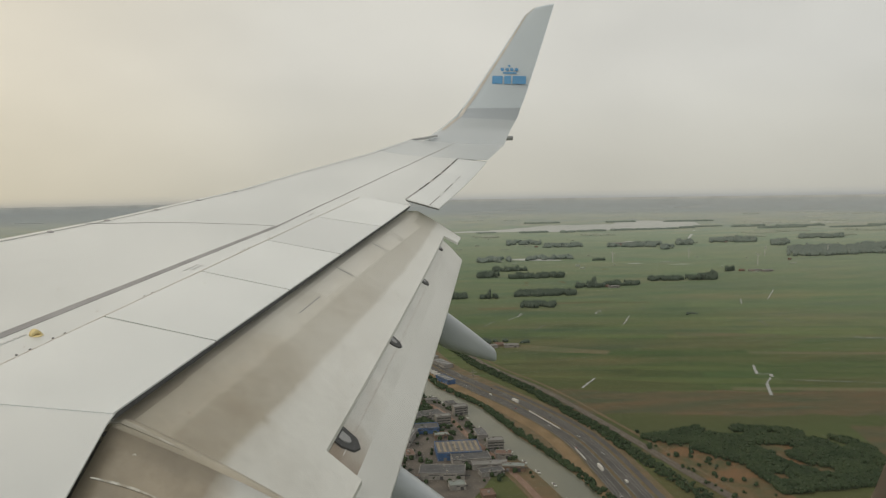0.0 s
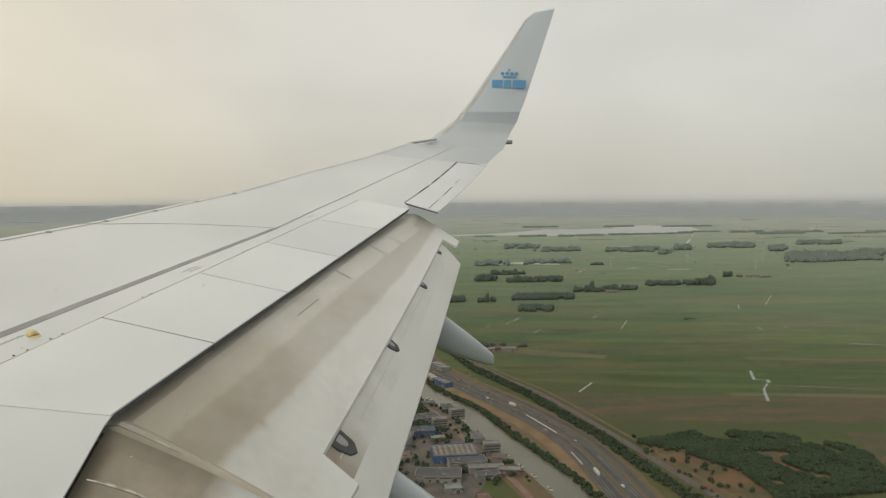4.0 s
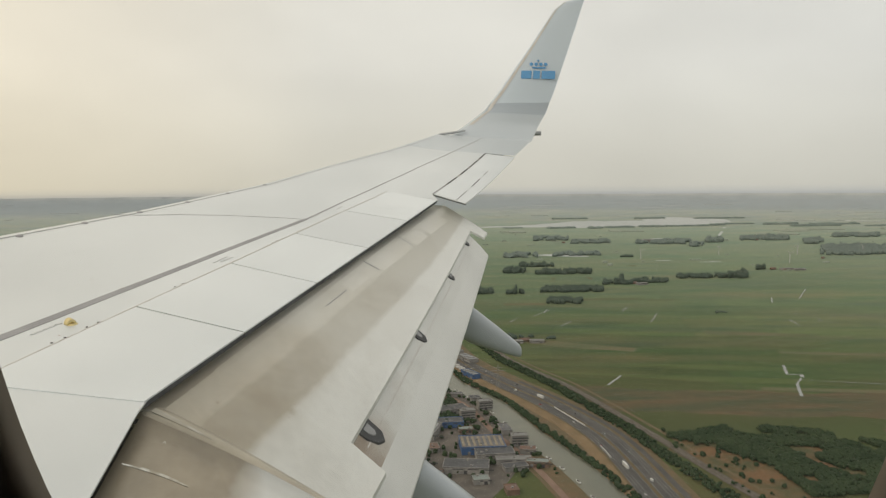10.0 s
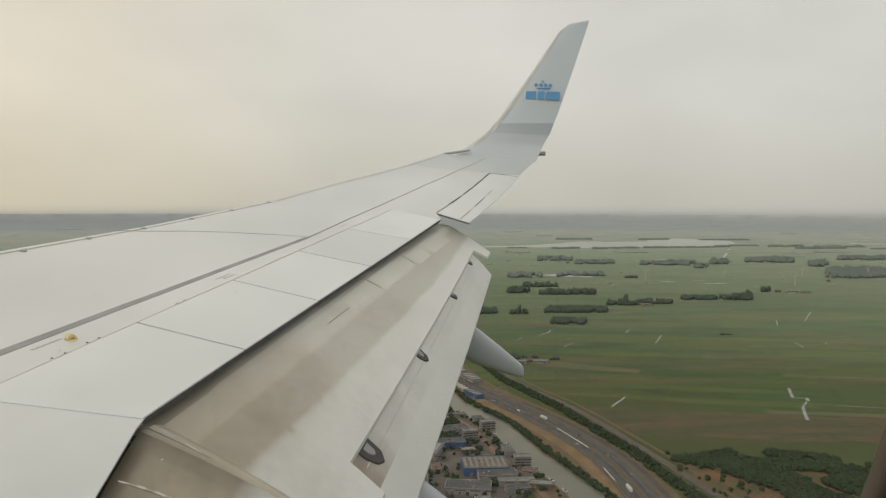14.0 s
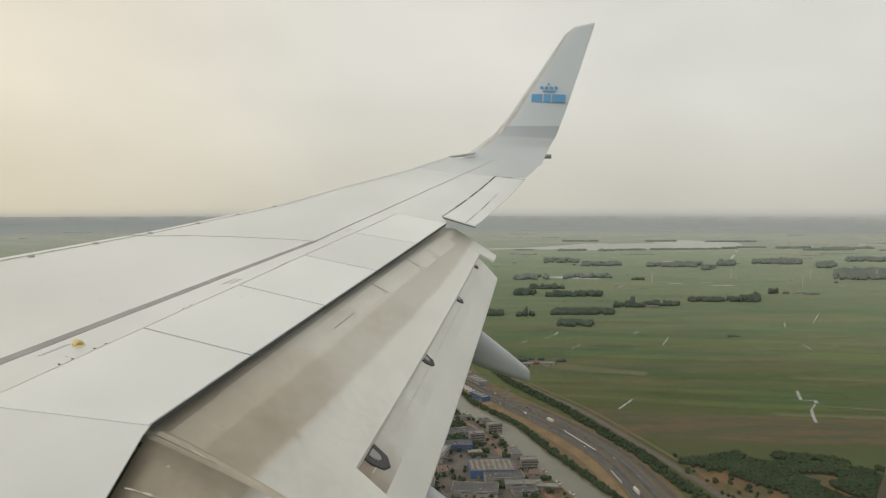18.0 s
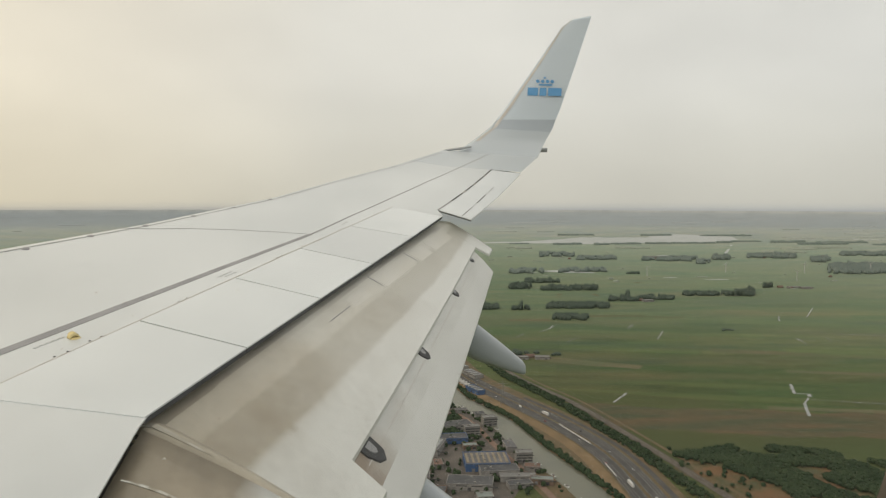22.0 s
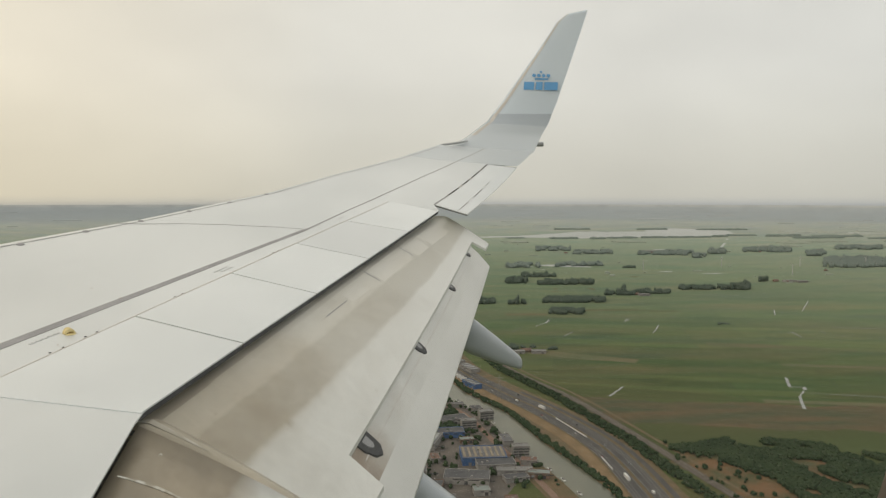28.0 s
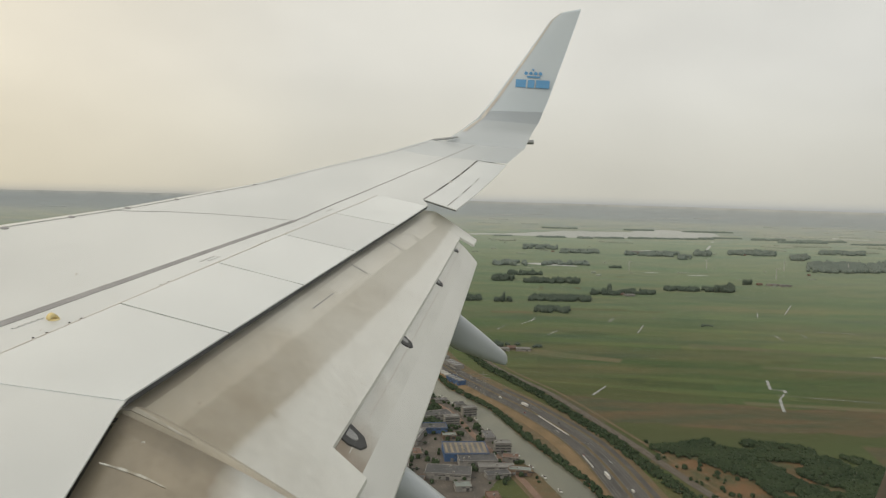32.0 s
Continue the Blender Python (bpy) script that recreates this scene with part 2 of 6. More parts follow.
    out_.inputs["From Min"].default_value, out_.inputs["From Max"].default_value = 2.2, 6.4
    nt.links.new(maths("ADD", sep.outputs["Y"], noise_of(0.9, (1, 1, 1), 7.0, 0.25, 0.75, -1.5, 1.5)), out_.inputs["Value"])
    col = mixed(out_.outputs[0], col, ramp2.outputs[0])
    col = mixed(noise_of(1.3, (1.0, 0.8, 1), 7.0, 0.46, 0.72, 0.0, 0.13), col, (0.66, 0.635, 0.57))  # rubbed paler
    col = mixed(noise_of(1.5, (1.3, 0.8, 1), 9.0, 0.50, 0.76, 0.0, 0.20), col, (0.255, 0.215, 0.16))  # oily streaks
    col = mixed(1.0, col, noise_of(16.0, (1, 1, 1), 5.0, 0.25, 0.75, 0.93, 1.07), "MULTIPLY")
    nt.links.new(col, bs.inputs["Base Color"])
    nt.links.new(noise_of(5.0, (1, 1, 1), 5.0, 0.3, 0.7, 0.34, 0.52), bs.inputs["Roughness"])
    return m


FLAP = flap_material()
FLAP_BEIGE = stained("flap_beige_paint", (0.445, 0.39, 0.30), (0.72, 0.71, 0.665), 2.6, 6.6, 1.1)
AFT_FRONT = stained("aft_flap_paint", (0.27, 0.215, 0.165), (0.68, 0.68, 0.655), 3.6, 5.0, 1.6)
SEAL = material("grey_seal", (0.27, 0.27, 0.28), (0.34, 0.34, 0.35), 3, 0.7)
COVE_SHADE = material("cove_shade_grey", (0.05, 0.052, 0.06), (0.08, 0.083, 0.095), 3, 0.7)
LIP_SHADE = material("lip_shade_black", (0.045, 0.046, 0.052), (0.07, 0.071, 0.08), 6, 0.75)
HINGE = material("worn_hinge_line", (0.50, 0.46, 0.43), (0.66, 0.64, 0.62), 9, 0.6, spread=(0.4, 0.62))
DARK = material("dark_gap", (0.035, 0.037, 0.04), (0.06, 0.06, 0.065), 3, 0.7)
WHITE = material("winglet_white", (0.54, 0.61, 0.685), (0.59, 0.66, 0.735), 0.8, 0.3, coat=0.2)
TIPGREY = material("winglet_grey", (0.47, 0.51, 0.54), (0.53, 0.57, 0.60), 0.8, 0.3, coat=0.2)
# one grey coat, two tones: the root's brighter sky reflection is painted in
ROOT_LIT = material("winglet_grey_lit", (0.46, 0.505, 0.55), (0.52, 0.565, 0.61), 0.8, 0.25, coat=0.2)
BAND_DIM = material("winglet_grey_dim", (0.355, 0.40, 0.455), (0.405, 0.45, 0.505), 0.8, 0.3, coat=0.2)
BARE = material("bare_edge_metal", (0.5, 0.47, 0.44), (0.62, 0.6, 0.57), 3, 0.35, 0.6)
FAIRING = material("fairing_grey", (0.36, 0.395, 0.43), (0.42, 0.455, 0.49), 1.5, 0.3, coat=0.3)
BLUE = material("sky_blue_paint", (0.10, 0.31, 0.60), (0.12, 0.345, 0.64), 3, 0.4)
YELLOW = material("yellow_paint", (0.66, 0.52, 0.20), (0.74, 0.62, 0.32), 20, 0.5)
LENS = material("lamp_lens", (0.36, 0.37, 0.38), (0.44, 0.45, 0.46), 9, 0.15)
CABIN = material("cabin_plastic", (0.05, 0.048, 0.045), (0.07, 0.066, 0.06), 40, 0.6)
SURROUND = material("beige_surround_plastic", (0.27, 0.225, 0.175), (0.31, 0.26, 0.205), 40, 0.55)

# ---- helpers of the place ----


def part(name, bm, mat, parent=None, label="", smooth=False):
    me = bpy.data.meshes.new(name)
    bm.to_mesh(me)
    bm.free()
    return finish(name, me, mat, parent, label, smooth)


def finish(name, me, mat, parent=None, label="", smooth=False):
    if mat:
        me.materials.append(mat)
    if smooth:
        me.polygons.foreach_set("use_smooth", [True] * len(me.polygons))
    ob = new(name, me)
    if parent:
        ob.parent = parent
        ob.matrix_parent_inverse = parent.matrix_basis.inverted()
    if label:
        tagged(ob, label)
    return ob


def empty(name, place=(0, 0, 0)):
    ob = new(name)
    ob.location = place
    ob.empty_display_size = 0.5
    return ob


def grid_bm(rows_, closed=False):
    """A sheet through rows of points."""
    bm = bmesh.new()
    vs = [[bm.verts.new(p) for p in row] for row in rows_]
    for r0, r1 in zip(vs, vs[1:]):
        n = len(r0)
        for j in range(n if closed else n - 1):
            bm.faces.new((r0[j], r0[(j + 1) % n], r1[(j + 1) % n], r1[j]))
    return bm, vs


def slab(rows_, depth):
    """A sheet with thickness: depth below, closed round its rim."""
    bm, vs = grid_bm(rows_)
    down = BANK @ Vector((0, 0, -depth))
    low = [[bm.verts.new(v.co + down) for v in row] for row in vs]
    for r0, r1 in zip(low, low[1:]):
        for j in range(len(r0) - 1):
            bm.faces.new((r0[j], r1[j], r1[j + 1], r0[j + 1]))
    rim = [(vs[0], low[0], 1), (vs[-1], low[-1], 0)]
    rim += [([r[0] for r in vs], [r[0] for r in low], 0), ([r[-1] for r in vs], [r[-1] for r in low], 1)]
    for top, bot, flip in rim:
        for j in range(len(top) - 1):
            q = (top[j], top[j + 1], bot[j + 1], bot[j])
            bm.faces.new(q if flip else q[::-1])
    bmesh.ops.recalc_face_normals(bm, faces=bm.faces)
    return bm


def box_bm(x0, y0, z0, x1, y1, z1, bevel=0.0):
    bm = bmesh.new()
    bmesh.ops.create_cube(bm, size=1)
    for v in bm.verts:
        v.co = ((x0 + x1) / 2 + v.co.x * (x1 - x0), (y0 + y1) / 2 + v.co.y * (y1 - y0), (z0 + z1) / 2 + v.co.z * (z1 - z0))
    if bevel:
        bmesh.ops.bevel(bm, geom=bm.edges[:], offset=bevel, segments=2, affect="EDGES")
    return bm


# ---- the wing: s outwards from the seat, a aft, z up, in wing units ----
UNIT = 0.9
AFT = Vector((math.cos(radians(6)), math.sin(radians(6)), 0))
OUT = Vector((-AFT.y, AFT.x, 0))


def at(s, a, z):
    return EYE + BANK @ ((OUT * s + AFT * a + Vector((0, 0, z))) * UNIT)


def lerp(xs, ys, x):
    return float(np.interp(x, xs, ys))


def te(s):  # rear edge of the spoilers, with the kink near the engine
    d = s - 3.69
    return -1.13 + 0.283 * d + 0.0056 * d * d if d > 0 else -1.13 - 0.056 * d


def te_plane(s):
    return -1.13 + 0.308 * (s - 3.7)


def hinge(s):
    return lerp((0, 3.45, 4.09, 4.86, 5.99, 7.65, 9.16, 10.97), (-3.12, -2.15, -1.97, -1.75, -1.41, -0.88, -0.35, 0.35), s)


def le(s):
    return lerp((0, 6.84, 8.5, 10.9, 12.7, 14.6, 16.6), (-6.37, -3.27, -2.53, -1.43, -0.62, 0.577, 1.758), s)


def level(s, a):
    return -1.44 + 0.105 * s + 0.0002 * s ** 3 + 0.075 * (te_plane(s) - a)


LE_Z = ((0, 6.84, 8.5, 10.9, 12.7, 14.6, 16.6), (-1.2, -0.342, -0.16, 0.17, 0.49, 0.895, 1.36))


def top(s, a):
    """The upper skin, falling towards the nose."""
    z, nose = level(s, a), le(s)
    q = (te_plane(s) - a) / max(te_plane(s) - nose, 0.3)
    drop = level(s, nose) - lerp(*LE_Z, s)
    return z - drop * min(max((q - 0.35) / 0.65, 0), 1) ** 2


def on_top(s, a, lift=0.0):
    return at(s, a, top(s, a) + lift)


def rear(s):
    """Rear border of the fixed skin: the spoiler hinge, the aileron hinge, then the edge itself."""
    if s < 10.97:
        return hinge(s)
    return lerp((10.97, 10.99, 15.1, 15.12, 17.0), (0.35, 1.03, 2.57, 3.15, 4.02), s)


UP = BANK @ Vector((0, 0, 1))
wing = empty("aircraft_wing", at(1.0, -2.0, -1.3))
tagged(wing, "light grey swept airliner wing with lowered flaps and upturned tip", "aircraft wing")


def spans(a, b, step):
    n = max(2, int(round((b - a) / step)) + 1)
    return [a + (b - a) * i / (n - 1) for i in range(n)]


def skin_rows(s0, s1, rear_of, step=0.25, n=14):
    rows_ = []
    for s in spans(s0, s1, step):
        a1, a0 = rear_of(s), le(s)
        row = [on_top(s, a1 + (a0 - a1) * j / n) for j in range(n + 1)]
        # the nose curls under
        th = 0.09 * (te_plane(s) - a0) * 0.5 + 0.03
        for k in (0.35, 0.8, 1.0):
            ang = k * math.pi / 2
            row.append(at(s, a0 - 0.05 * math.sin(ang) + 0.05 * (k == 1.0), top(s, a0) - th * (1 - math.cos(ang)) * 0.9))
        rows_.append(row)
    return rows_


for s0, s1, rear_of, mat in ((0.12, 10.97, hinge, PAINT), (10.97, 15.10, lambda s: 1.02 + 0.376 * (s - 10.97), PAINT), (15.10, 17.0, lambda s: 3.20 + 0.435 * (s - 15.1), TIPGREY)):
    bm, _ = grid_bm(skin_rows(s0, s1, rear_of))
    bmesh.ops.recalc_face_normals(bm, faces=bm.faces)
    part("upper_skin", bm, mat, wing, smooth=True)
# filler between the last spoiler and the aileron
part("fixed_panel", slab([[on_top(10.98, 0.36, 0.002), on_top(10.99, 0.7, 0.002), on_top(11.0, 1.04, 0.002)], [on_top(10.96, 0.36, 0.002), on_top(10.76, 0.72, 0.002), on_top(10.56, 1.08, 0.002)]], 0.01), PAINT, wing)
# under side, one closed sheet well below
low = []
for s in spans(0.12, 17.0, 0.8):
    a1, a0 = rear(s) - 0.06, le(s) + 0.02
    ch = a1 - a0
    low.append([at(s, a0 + ch * q, top(s, a0 + ch * q) - ch * (0.02 * (1 - q) + 0.30 * q * (1 - q)) - 0.012) for q in (0, .1, .3, .55, .8, 1)])
bm, _ = grid_bm(low)
part("lower_skin", bm, FAIRING, wing, smooth=True)

# spoilers: hinge station, rear station
SPOILER_LIFT = 0.006
CUTS = ((3.85, 3.69), (5.26, 4.81), (6.61, 6.11), (7.99, 7.50), (9.41, 9.02), (10.97, 10.53))
for (h0, t0), (h1, t1) in zip(CUTS, CUTS[1:]):
    rows_ = []
    for i in range(9):
        k = (i + 0.06) / 8.12
        sh, st = h0 + (h1 - h0) * k, t0 + (t1 - t0) * k
        rows_.append([(lambda s, a: on_top(s, a, SPOILER_LIFT))(sh + (st - sh) * q, (hinge(sh) + 0.009 + 0.007 * min(max((sh - 5.5) / 2, 0), 1)) * (1 - q) + te(st) * q)
                      for q in (0, .2, .4, .6, .8, 1)])
    spoiler = part("spoiler", slab(rows_, 0.008), PANEL_GREY if h0 == 7.99 else PANEL, wing, "pale grey spoiler panel")
    # black lip added to stand in for the slot's shadow
    lip = []
    for row in rows_:
        back = (row[-1] - row[-2]).normalized()
        lip.append([row[-1] - back * 0.016 - UP * 0.009, row[-1] - back * 0.001 - UP * 0.009, row[-1] - back * 0.004 - UP * 0.034, row[-1] - back * 0.03 - UP * 0.036])
    part("shade_lip", slab(lip, 0.003), LIP_SHADE, spoiler, "black lip added for the slot's shadow under the spoiler's edge")
# fixed panel inboard of the spoilers
rows_ = []
for s in spans(0.12, 4.0, 0.2):
    rows_.append([on_top(s, (hinge(s) + 0.0) * (1 - q) + (te(s) - 0.02 * (s > 3.69)) * q, 0.001) for q in (0, .25, .5, .75, 1)])
part("inner_panel", slab(rows_, 0.008), PAINT, wing)

# aileron with its tab
rows_ = []
for i in range(13):
    k = i / 12
    sh, st = 11.0 + 4.08 * k, 10.44 + 4.5 * k
    a0, a1 = 1.06 + 1.51 * k, 1.48 + 1.68 * k
    rows_.append([at(sh + (st - sh) * q, a0 + (a1 - a0) * q, top(sh + (st - sh) * q, a0 + (a1 - a0) * q) + 0.004) for q in (0, .33, .66, 1)])
aileron = part("aileron", slab(rows_, 0.012), PANEL, wing, "pale aileron at the rear edge")
rows_ = []
for i in range(8):
    k = i / 7
    s, a = 10.65 + 2.63 * k, 1.37 + 0.92 * k
    rows_.append([on_top(s, a, 0.0095), on_top(s - 0.006, a + 0.010, 0.0095)])
for i, j in ((0, 3), (3, 6), (6, 8)):
    part("tab_gap", slab(rows_[i:j], 0.004), DARK if i == 3 else SEAL, aileron, "thin dark gap of the trim tab")


def strip(name, pts, width, mat, lift, parent, label="", w2=None, n=10):
    rows_ = []
    for (s0, a0), (s1, a1) in zip(pts, pts[1:]):
        for i in range(n):
            k = i / n
            rows_.append((s0 + (s1 - s0) * k, a0 + (a1 - a0) * k))
    rows_.append(pts[-1])
    w2 = width if w2 is None else w2
    m = len(rows_) - 1
    quad = [[on_top(s, a, lift), on_top(s, a + width + (w2 - width) * i / m, lift)] for i, (s, a) in enumerate(rows_)]
    return part(name, slab(quad, 0.004), mat, parent, label)


strip("seal_strip", [(2.6, -2.85), (3.74, -2.49), (4.56, -2.23), (5.54, -1.91), (6.22, -1.675), (7.08, -1.375), (7.93, -1.06), (8.78, -0.73)], 0.085, SEAL, 0.003, wing, "dark grey seal along the skin joint", 0.06)
strip("seal_strip", [(8.78, -0.71), (10.15, -0.245), (11.72, 0.36), (13.32, 1.03), (15.11, 1.89), (16.73, 2.75)], 0.026, SEAL, 0.003, wing, "thin grey seal along the skin joint", 0.02)
strip("hinge_line", [(s, hinge(s)) for s in (2.2, 3.45, 4.09, 4.86, 5.99, 7.65, 9.16, 10.97)], 0.007, HINGE, 0.0075, wing)
strip("skin_joint", [(8.18, -2.7), (8.27, -2.48), (8.5, -2.11), (8.67, -1.64), (8.77, -1.07), (8.78, -0.74)], 0.012, SEAL, 0.004, wing)
strip("slat_edge", [(s, le(s) + 0.07) for s in (4.5, 6.84, 8.5, 10.9, 12.7, 14.6, 16.3)], 0.010, SEAL, 0.003, wing)
for s0, s1, mat in ((10.99, 11.75, SEAL), (11.8, 12.53, DARK), (12.8, 13.4, DARK), (13.56, 14.3, DARK), (14.4, 15.06, DARK)):
    strip("aileron_gap", [(s0, 1.04 + (s0 - 10.99) * 0.369), (s1, 1.04 + (s1 - 10.99) * 0.369)], 0.03, mat, 0.008, wing)
for s in (12.66, 13.48, 14.35):
    strip("aileron_hinge", [(s - 0.035, 1.03 + (s - 10.99) * 0.369), (s + 0.035, 1.055 + (s - 10.99) * 0.369)], 0.05, BARE, 0.014, wing, "small bare metal hinge of the aileron", n=2)
strip("aileron_gap", [(15.08, 2.56), (15.0, 2.86), (14.94, 3.14)], 0.02, DARK, 0.008, wing)
# dark strip added for the shadow under the aileron's inner end
rows_ = [[on_top(11.0 - 0.56 * k + d, 1.06 + 0.42 * k, -0.012) for d in (0, 0.035)] for k in (0, .33, .66, 1)]
part("aileron_end_shade", slab(rows_, 0.013), DARK, aileron, "dark strip for the shadow under the aileron's end")

# flap: main panel below the spoilers' edge, aft panel below it
D1, D2 = math.tan(radians(32)), math.tan(radians(50))


def flap_start(s):
    return te(s) - te_plane(s)


def main_z(s, u):
    return level(s, te_plane(s)) - 0.10 - D1 * u


def main_u(s):
    return 0.78 - (s - 4.44) * 0.033 if s < 10.58 else 0.77


def flap_pt(s, u, lift=0.0):
    bulge = 0.03 * math.sin(math.pi * min(max((u + 0.3) / 1.2, 0), 1))
    u0 = flap_start(s)
    z = main_z(s, max(u, u0)) + 0.12 * max(u0 - u, 0)  # levels out under the spoilers
    return at(s, te_plane(s) + u, z + lift + bulge - 0.03)


main_flap = empty("main_flap", flap_pt(6, 0))
main_flap.parent = wing
main_flap.matrix_parent_inverse = wing.matrix_basis.inverted()
rear_edge = lambda s: main_u(s) if s > 4.4 else 1.02
def band_edges(s):
    """Where the worn beige strip ends and where the stained middle ends, as shares of the flap's depth."""
    k = min(max((s - 4) / 5, 0), 1)
    return 0.22 + 0.08 * k, 0.53 + 0.21 * k


def flap_panel(s0, s1, mat, parent, label):
    """The flap's skin in one piece; 'chord' runs 0 to 1 over the front strip, to 2 over the middle and to 3 over the rear."""
    rows_, chord = [], []
    for s in spans(s0, s1, 0.09):
        a_, b_ = flap_start(s) - 0.34, rear_edge(s)
        e1, e2 = (e * (0.78 - (s - 4.44) * 0.033) for e in band_edges(s))
        us = [a_ + (b_ - a_) * j / 24 for j in range(25)]
        rows_.append([flap_pt(s, u) for u in us])
        chord.append([lerp((a_, e1, e2, b_), (0, 1, 2, 3), u) for u in us])
    n = len(rows_) * 25
    ob = part("flap_skin", slab(rows_, 0.03), mat, parent, label)
    at_ = ob.data.attributes.new("chord", "FLOAT", "POINT")
    flat = [c for row in chord for c in row]
    at_.data.foreach_set("value", flat + flat)
    return ob


flap_panel(3.83, 10.57, FLAP, main_flap, "dirty brownish grey flap with worn beige front and pale rear")
flap_panel(10.575, 11.0, FLAP, main_flap, "outer end of the flap, reaching further aft")
# cove sheet ahead of the flap, coloured dark to deepen the slot's shade
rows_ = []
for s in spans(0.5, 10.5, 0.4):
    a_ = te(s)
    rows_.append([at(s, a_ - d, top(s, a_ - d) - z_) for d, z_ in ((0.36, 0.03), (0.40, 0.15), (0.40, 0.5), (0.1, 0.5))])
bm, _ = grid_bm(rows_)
part("flap_cove", bm, COVE_SHADE, wing, "hollow under the spoilers, coloured dark for its shade")


def aft_surface(s, q):
    """The aft flap: q from its hidden front to its rear edge."""
    base = 0.78 - (s - 4.44) * 0.033
    v = -0.06 + (0.41 - (s - 4.7) * 0.0135) * q
    return at(s, te_plane(s) + base + v, main_z(s, base) - 0.085 + 0.05 * q - D2 * v + 0.02 * math.sin(math.pi * q))


aft_flap = empty("aft_flap", aft_surface(7, 0.5))
aft_flap.parent = wing
aft_flap.matrix_parent_inverse = wing.matrix_basis.inverted()
for nm, s0, q0, q1, mat, label in (("aft_flap_front", 4.42, 0.0, 0.55, AFT_FRONT, "stained front of the aft flap"), ("aft_flap_rear", 3.85, 0.55, 1.0, FLAP_LIGHT, "pale rear edge of the aft flap")):
    rows_ = [[aft_surface(s, q0 + (q1 - q0) * j / 4) for j in range(5)] for s in spans(s0, 10.5, 0.2)]
    part(nm, slab(rows_, 0.02), mat, aft_flap, label)
rows_ = [[aft_surface(s, 0.30) + UP * 0.003, aft_surface(s, 0.312) + UP * 0.003] for s in spans(4.6, 10.4, 0.2)]
part("aft_flap_seam", slab(rows_, 0.002), HINGE, aft_flap)
rows_ = []
for s in spans(0.5, 3.71, 0.2):
    rows_.append([at(s, te(s) + v, top(s, te(s)) - 0.075 - D1 * v + 0.05 * math.sin(2.2 * v)) for v in (-.02, .1, .25, .4, .6, .8, 1.0, 1.2)])
SOOT_MIX = stained("sooty_flap_paint", (0.30, 0.255, 0.19), (0.70, 0.70, 0.675), 0.0, 1.0, 2.2)
nt = SOOT_MIX.node_tree
edge_mix = nt.nodes["Principled BSDF"].inputs["Base Color"].links[0].from_node
run, shift, span = nt.nodes.new("ShaderNodeAttribute"), nt.nodes.new("ShaderNodeMath"), nt.nodes.new("ShaderNodeMapRange")
run.attribute_name = "chord"
rough_edge = nt.nodes.new("ShaderNodeTexNoise")
rough_edge.inputs["Scale"].default_value, rough_edge.inputs["Detail"].default_value = 3.0, 8.0
shift.operation = "MULTIPLY_ADD"
shift.inputs[1].default_value = 0.35
nt.links.new(rough_edge.outputs["Fac"], shift.inputs[0]), nt.links.new(run.outputs["Fac"], shift.inputs[2])
span.inputs["From Min"].default_value, span.inputs["From Max"].default_value = 0.63, 0.78
nt.links.new(shift.outputs[0], span.inputs["Value"]), nt.links.new(span.outputs[0], edge_mix.inputs["Factor"])
inner_flap = part("inner_flap", slab(rows_, 0.03), SOOT_MIX, wing, "sooty brown flap behind the engine, pale towards its rear", True)
flow = [v for _ in rows_ for v in (-.02, .1, .25, .4, .6, .8, 1.0, 1.2)]
inner_flap.data.attributes.new("chord", "FLOAT", "POINT").data.foreach_set("value", flow + flow)


def inner_pt(s, v, lift):
    return at(s, te(s) + v, top(s, te(s)) - 0.075 - D1 * v + 0.05 * math.sin(2.2 * v) + lift)


SCRATCH = material("bright_scratch", (0.36, 0.315, 0.245), (0.66, 0.64, 0.59), 22, 0.4, 0.1, spread=(0.4, 0.62))
for s0, v0, s1, v1, w in ((3.23, 0.01, 3.27, 0.28, 0.022), (3.53, 0.12, 3.54, 0.135, 0.012)):
    rows_ = [[inner_pt(s0 + (s1 - s0) * i / 8 + 0.012 * math.sin(math.pi * i / 8) + d, v0 + (v1 - v0) * i / 8, 0.003) for d in (0, w * math.sin(math.pi * (0.15 + 0.7 * i / 8)))] for i in range(9)]
    part("scratch", slab(rows_, 0.002), SCRATCH, inner_flap, "bright scratch in the dirty paint")

# winglet: leading and trailing points, level by level
SECTIONS = (((16.85, 1.95, top(16.85, 1.95) - 0.09), (16.9, 3.98, top(16.9, 3.98) - 0.03)), ((17.1, 2.45, 1.60), (17.3, 4.273, 1.644)), ((17.3, 2.939, 1.969), (17.4, 4.465, 1.929)),
            ((17.4, 3.085, 2.146), (17.45, 4.561, 2.17)), ((17.45, 3.325, 2.44), (17.5, 4.672, 2.397)), ((17.7, 4.188, 3.621), (17.7, 5.118, 3.543)),
            ((17.86, 4.80, 4.50), (17.88, 5.50, 4.56)), ((17.9, 5.05, 4.69), (17.9, 5.585, 4.811)))


def foil_row(l, t):
    l, t = Vector(l), Vector(t)
    row = []
    ch = (t - l).length
    for q, h in ((1, .004), (.6, .045), (.3, .07), (.12, .055), (.03, .03), (0, 0), (.03, -.02), (.12, -.035), (.3, -.04), (.6, -.03), (1, -.004)):
        p = l.lerp(t, q)
        row.append(at(p.x - h * ch * 0.6, p.y, p.z + (h * ch * 0.25 if p.z < 2 else 0)))
    return row


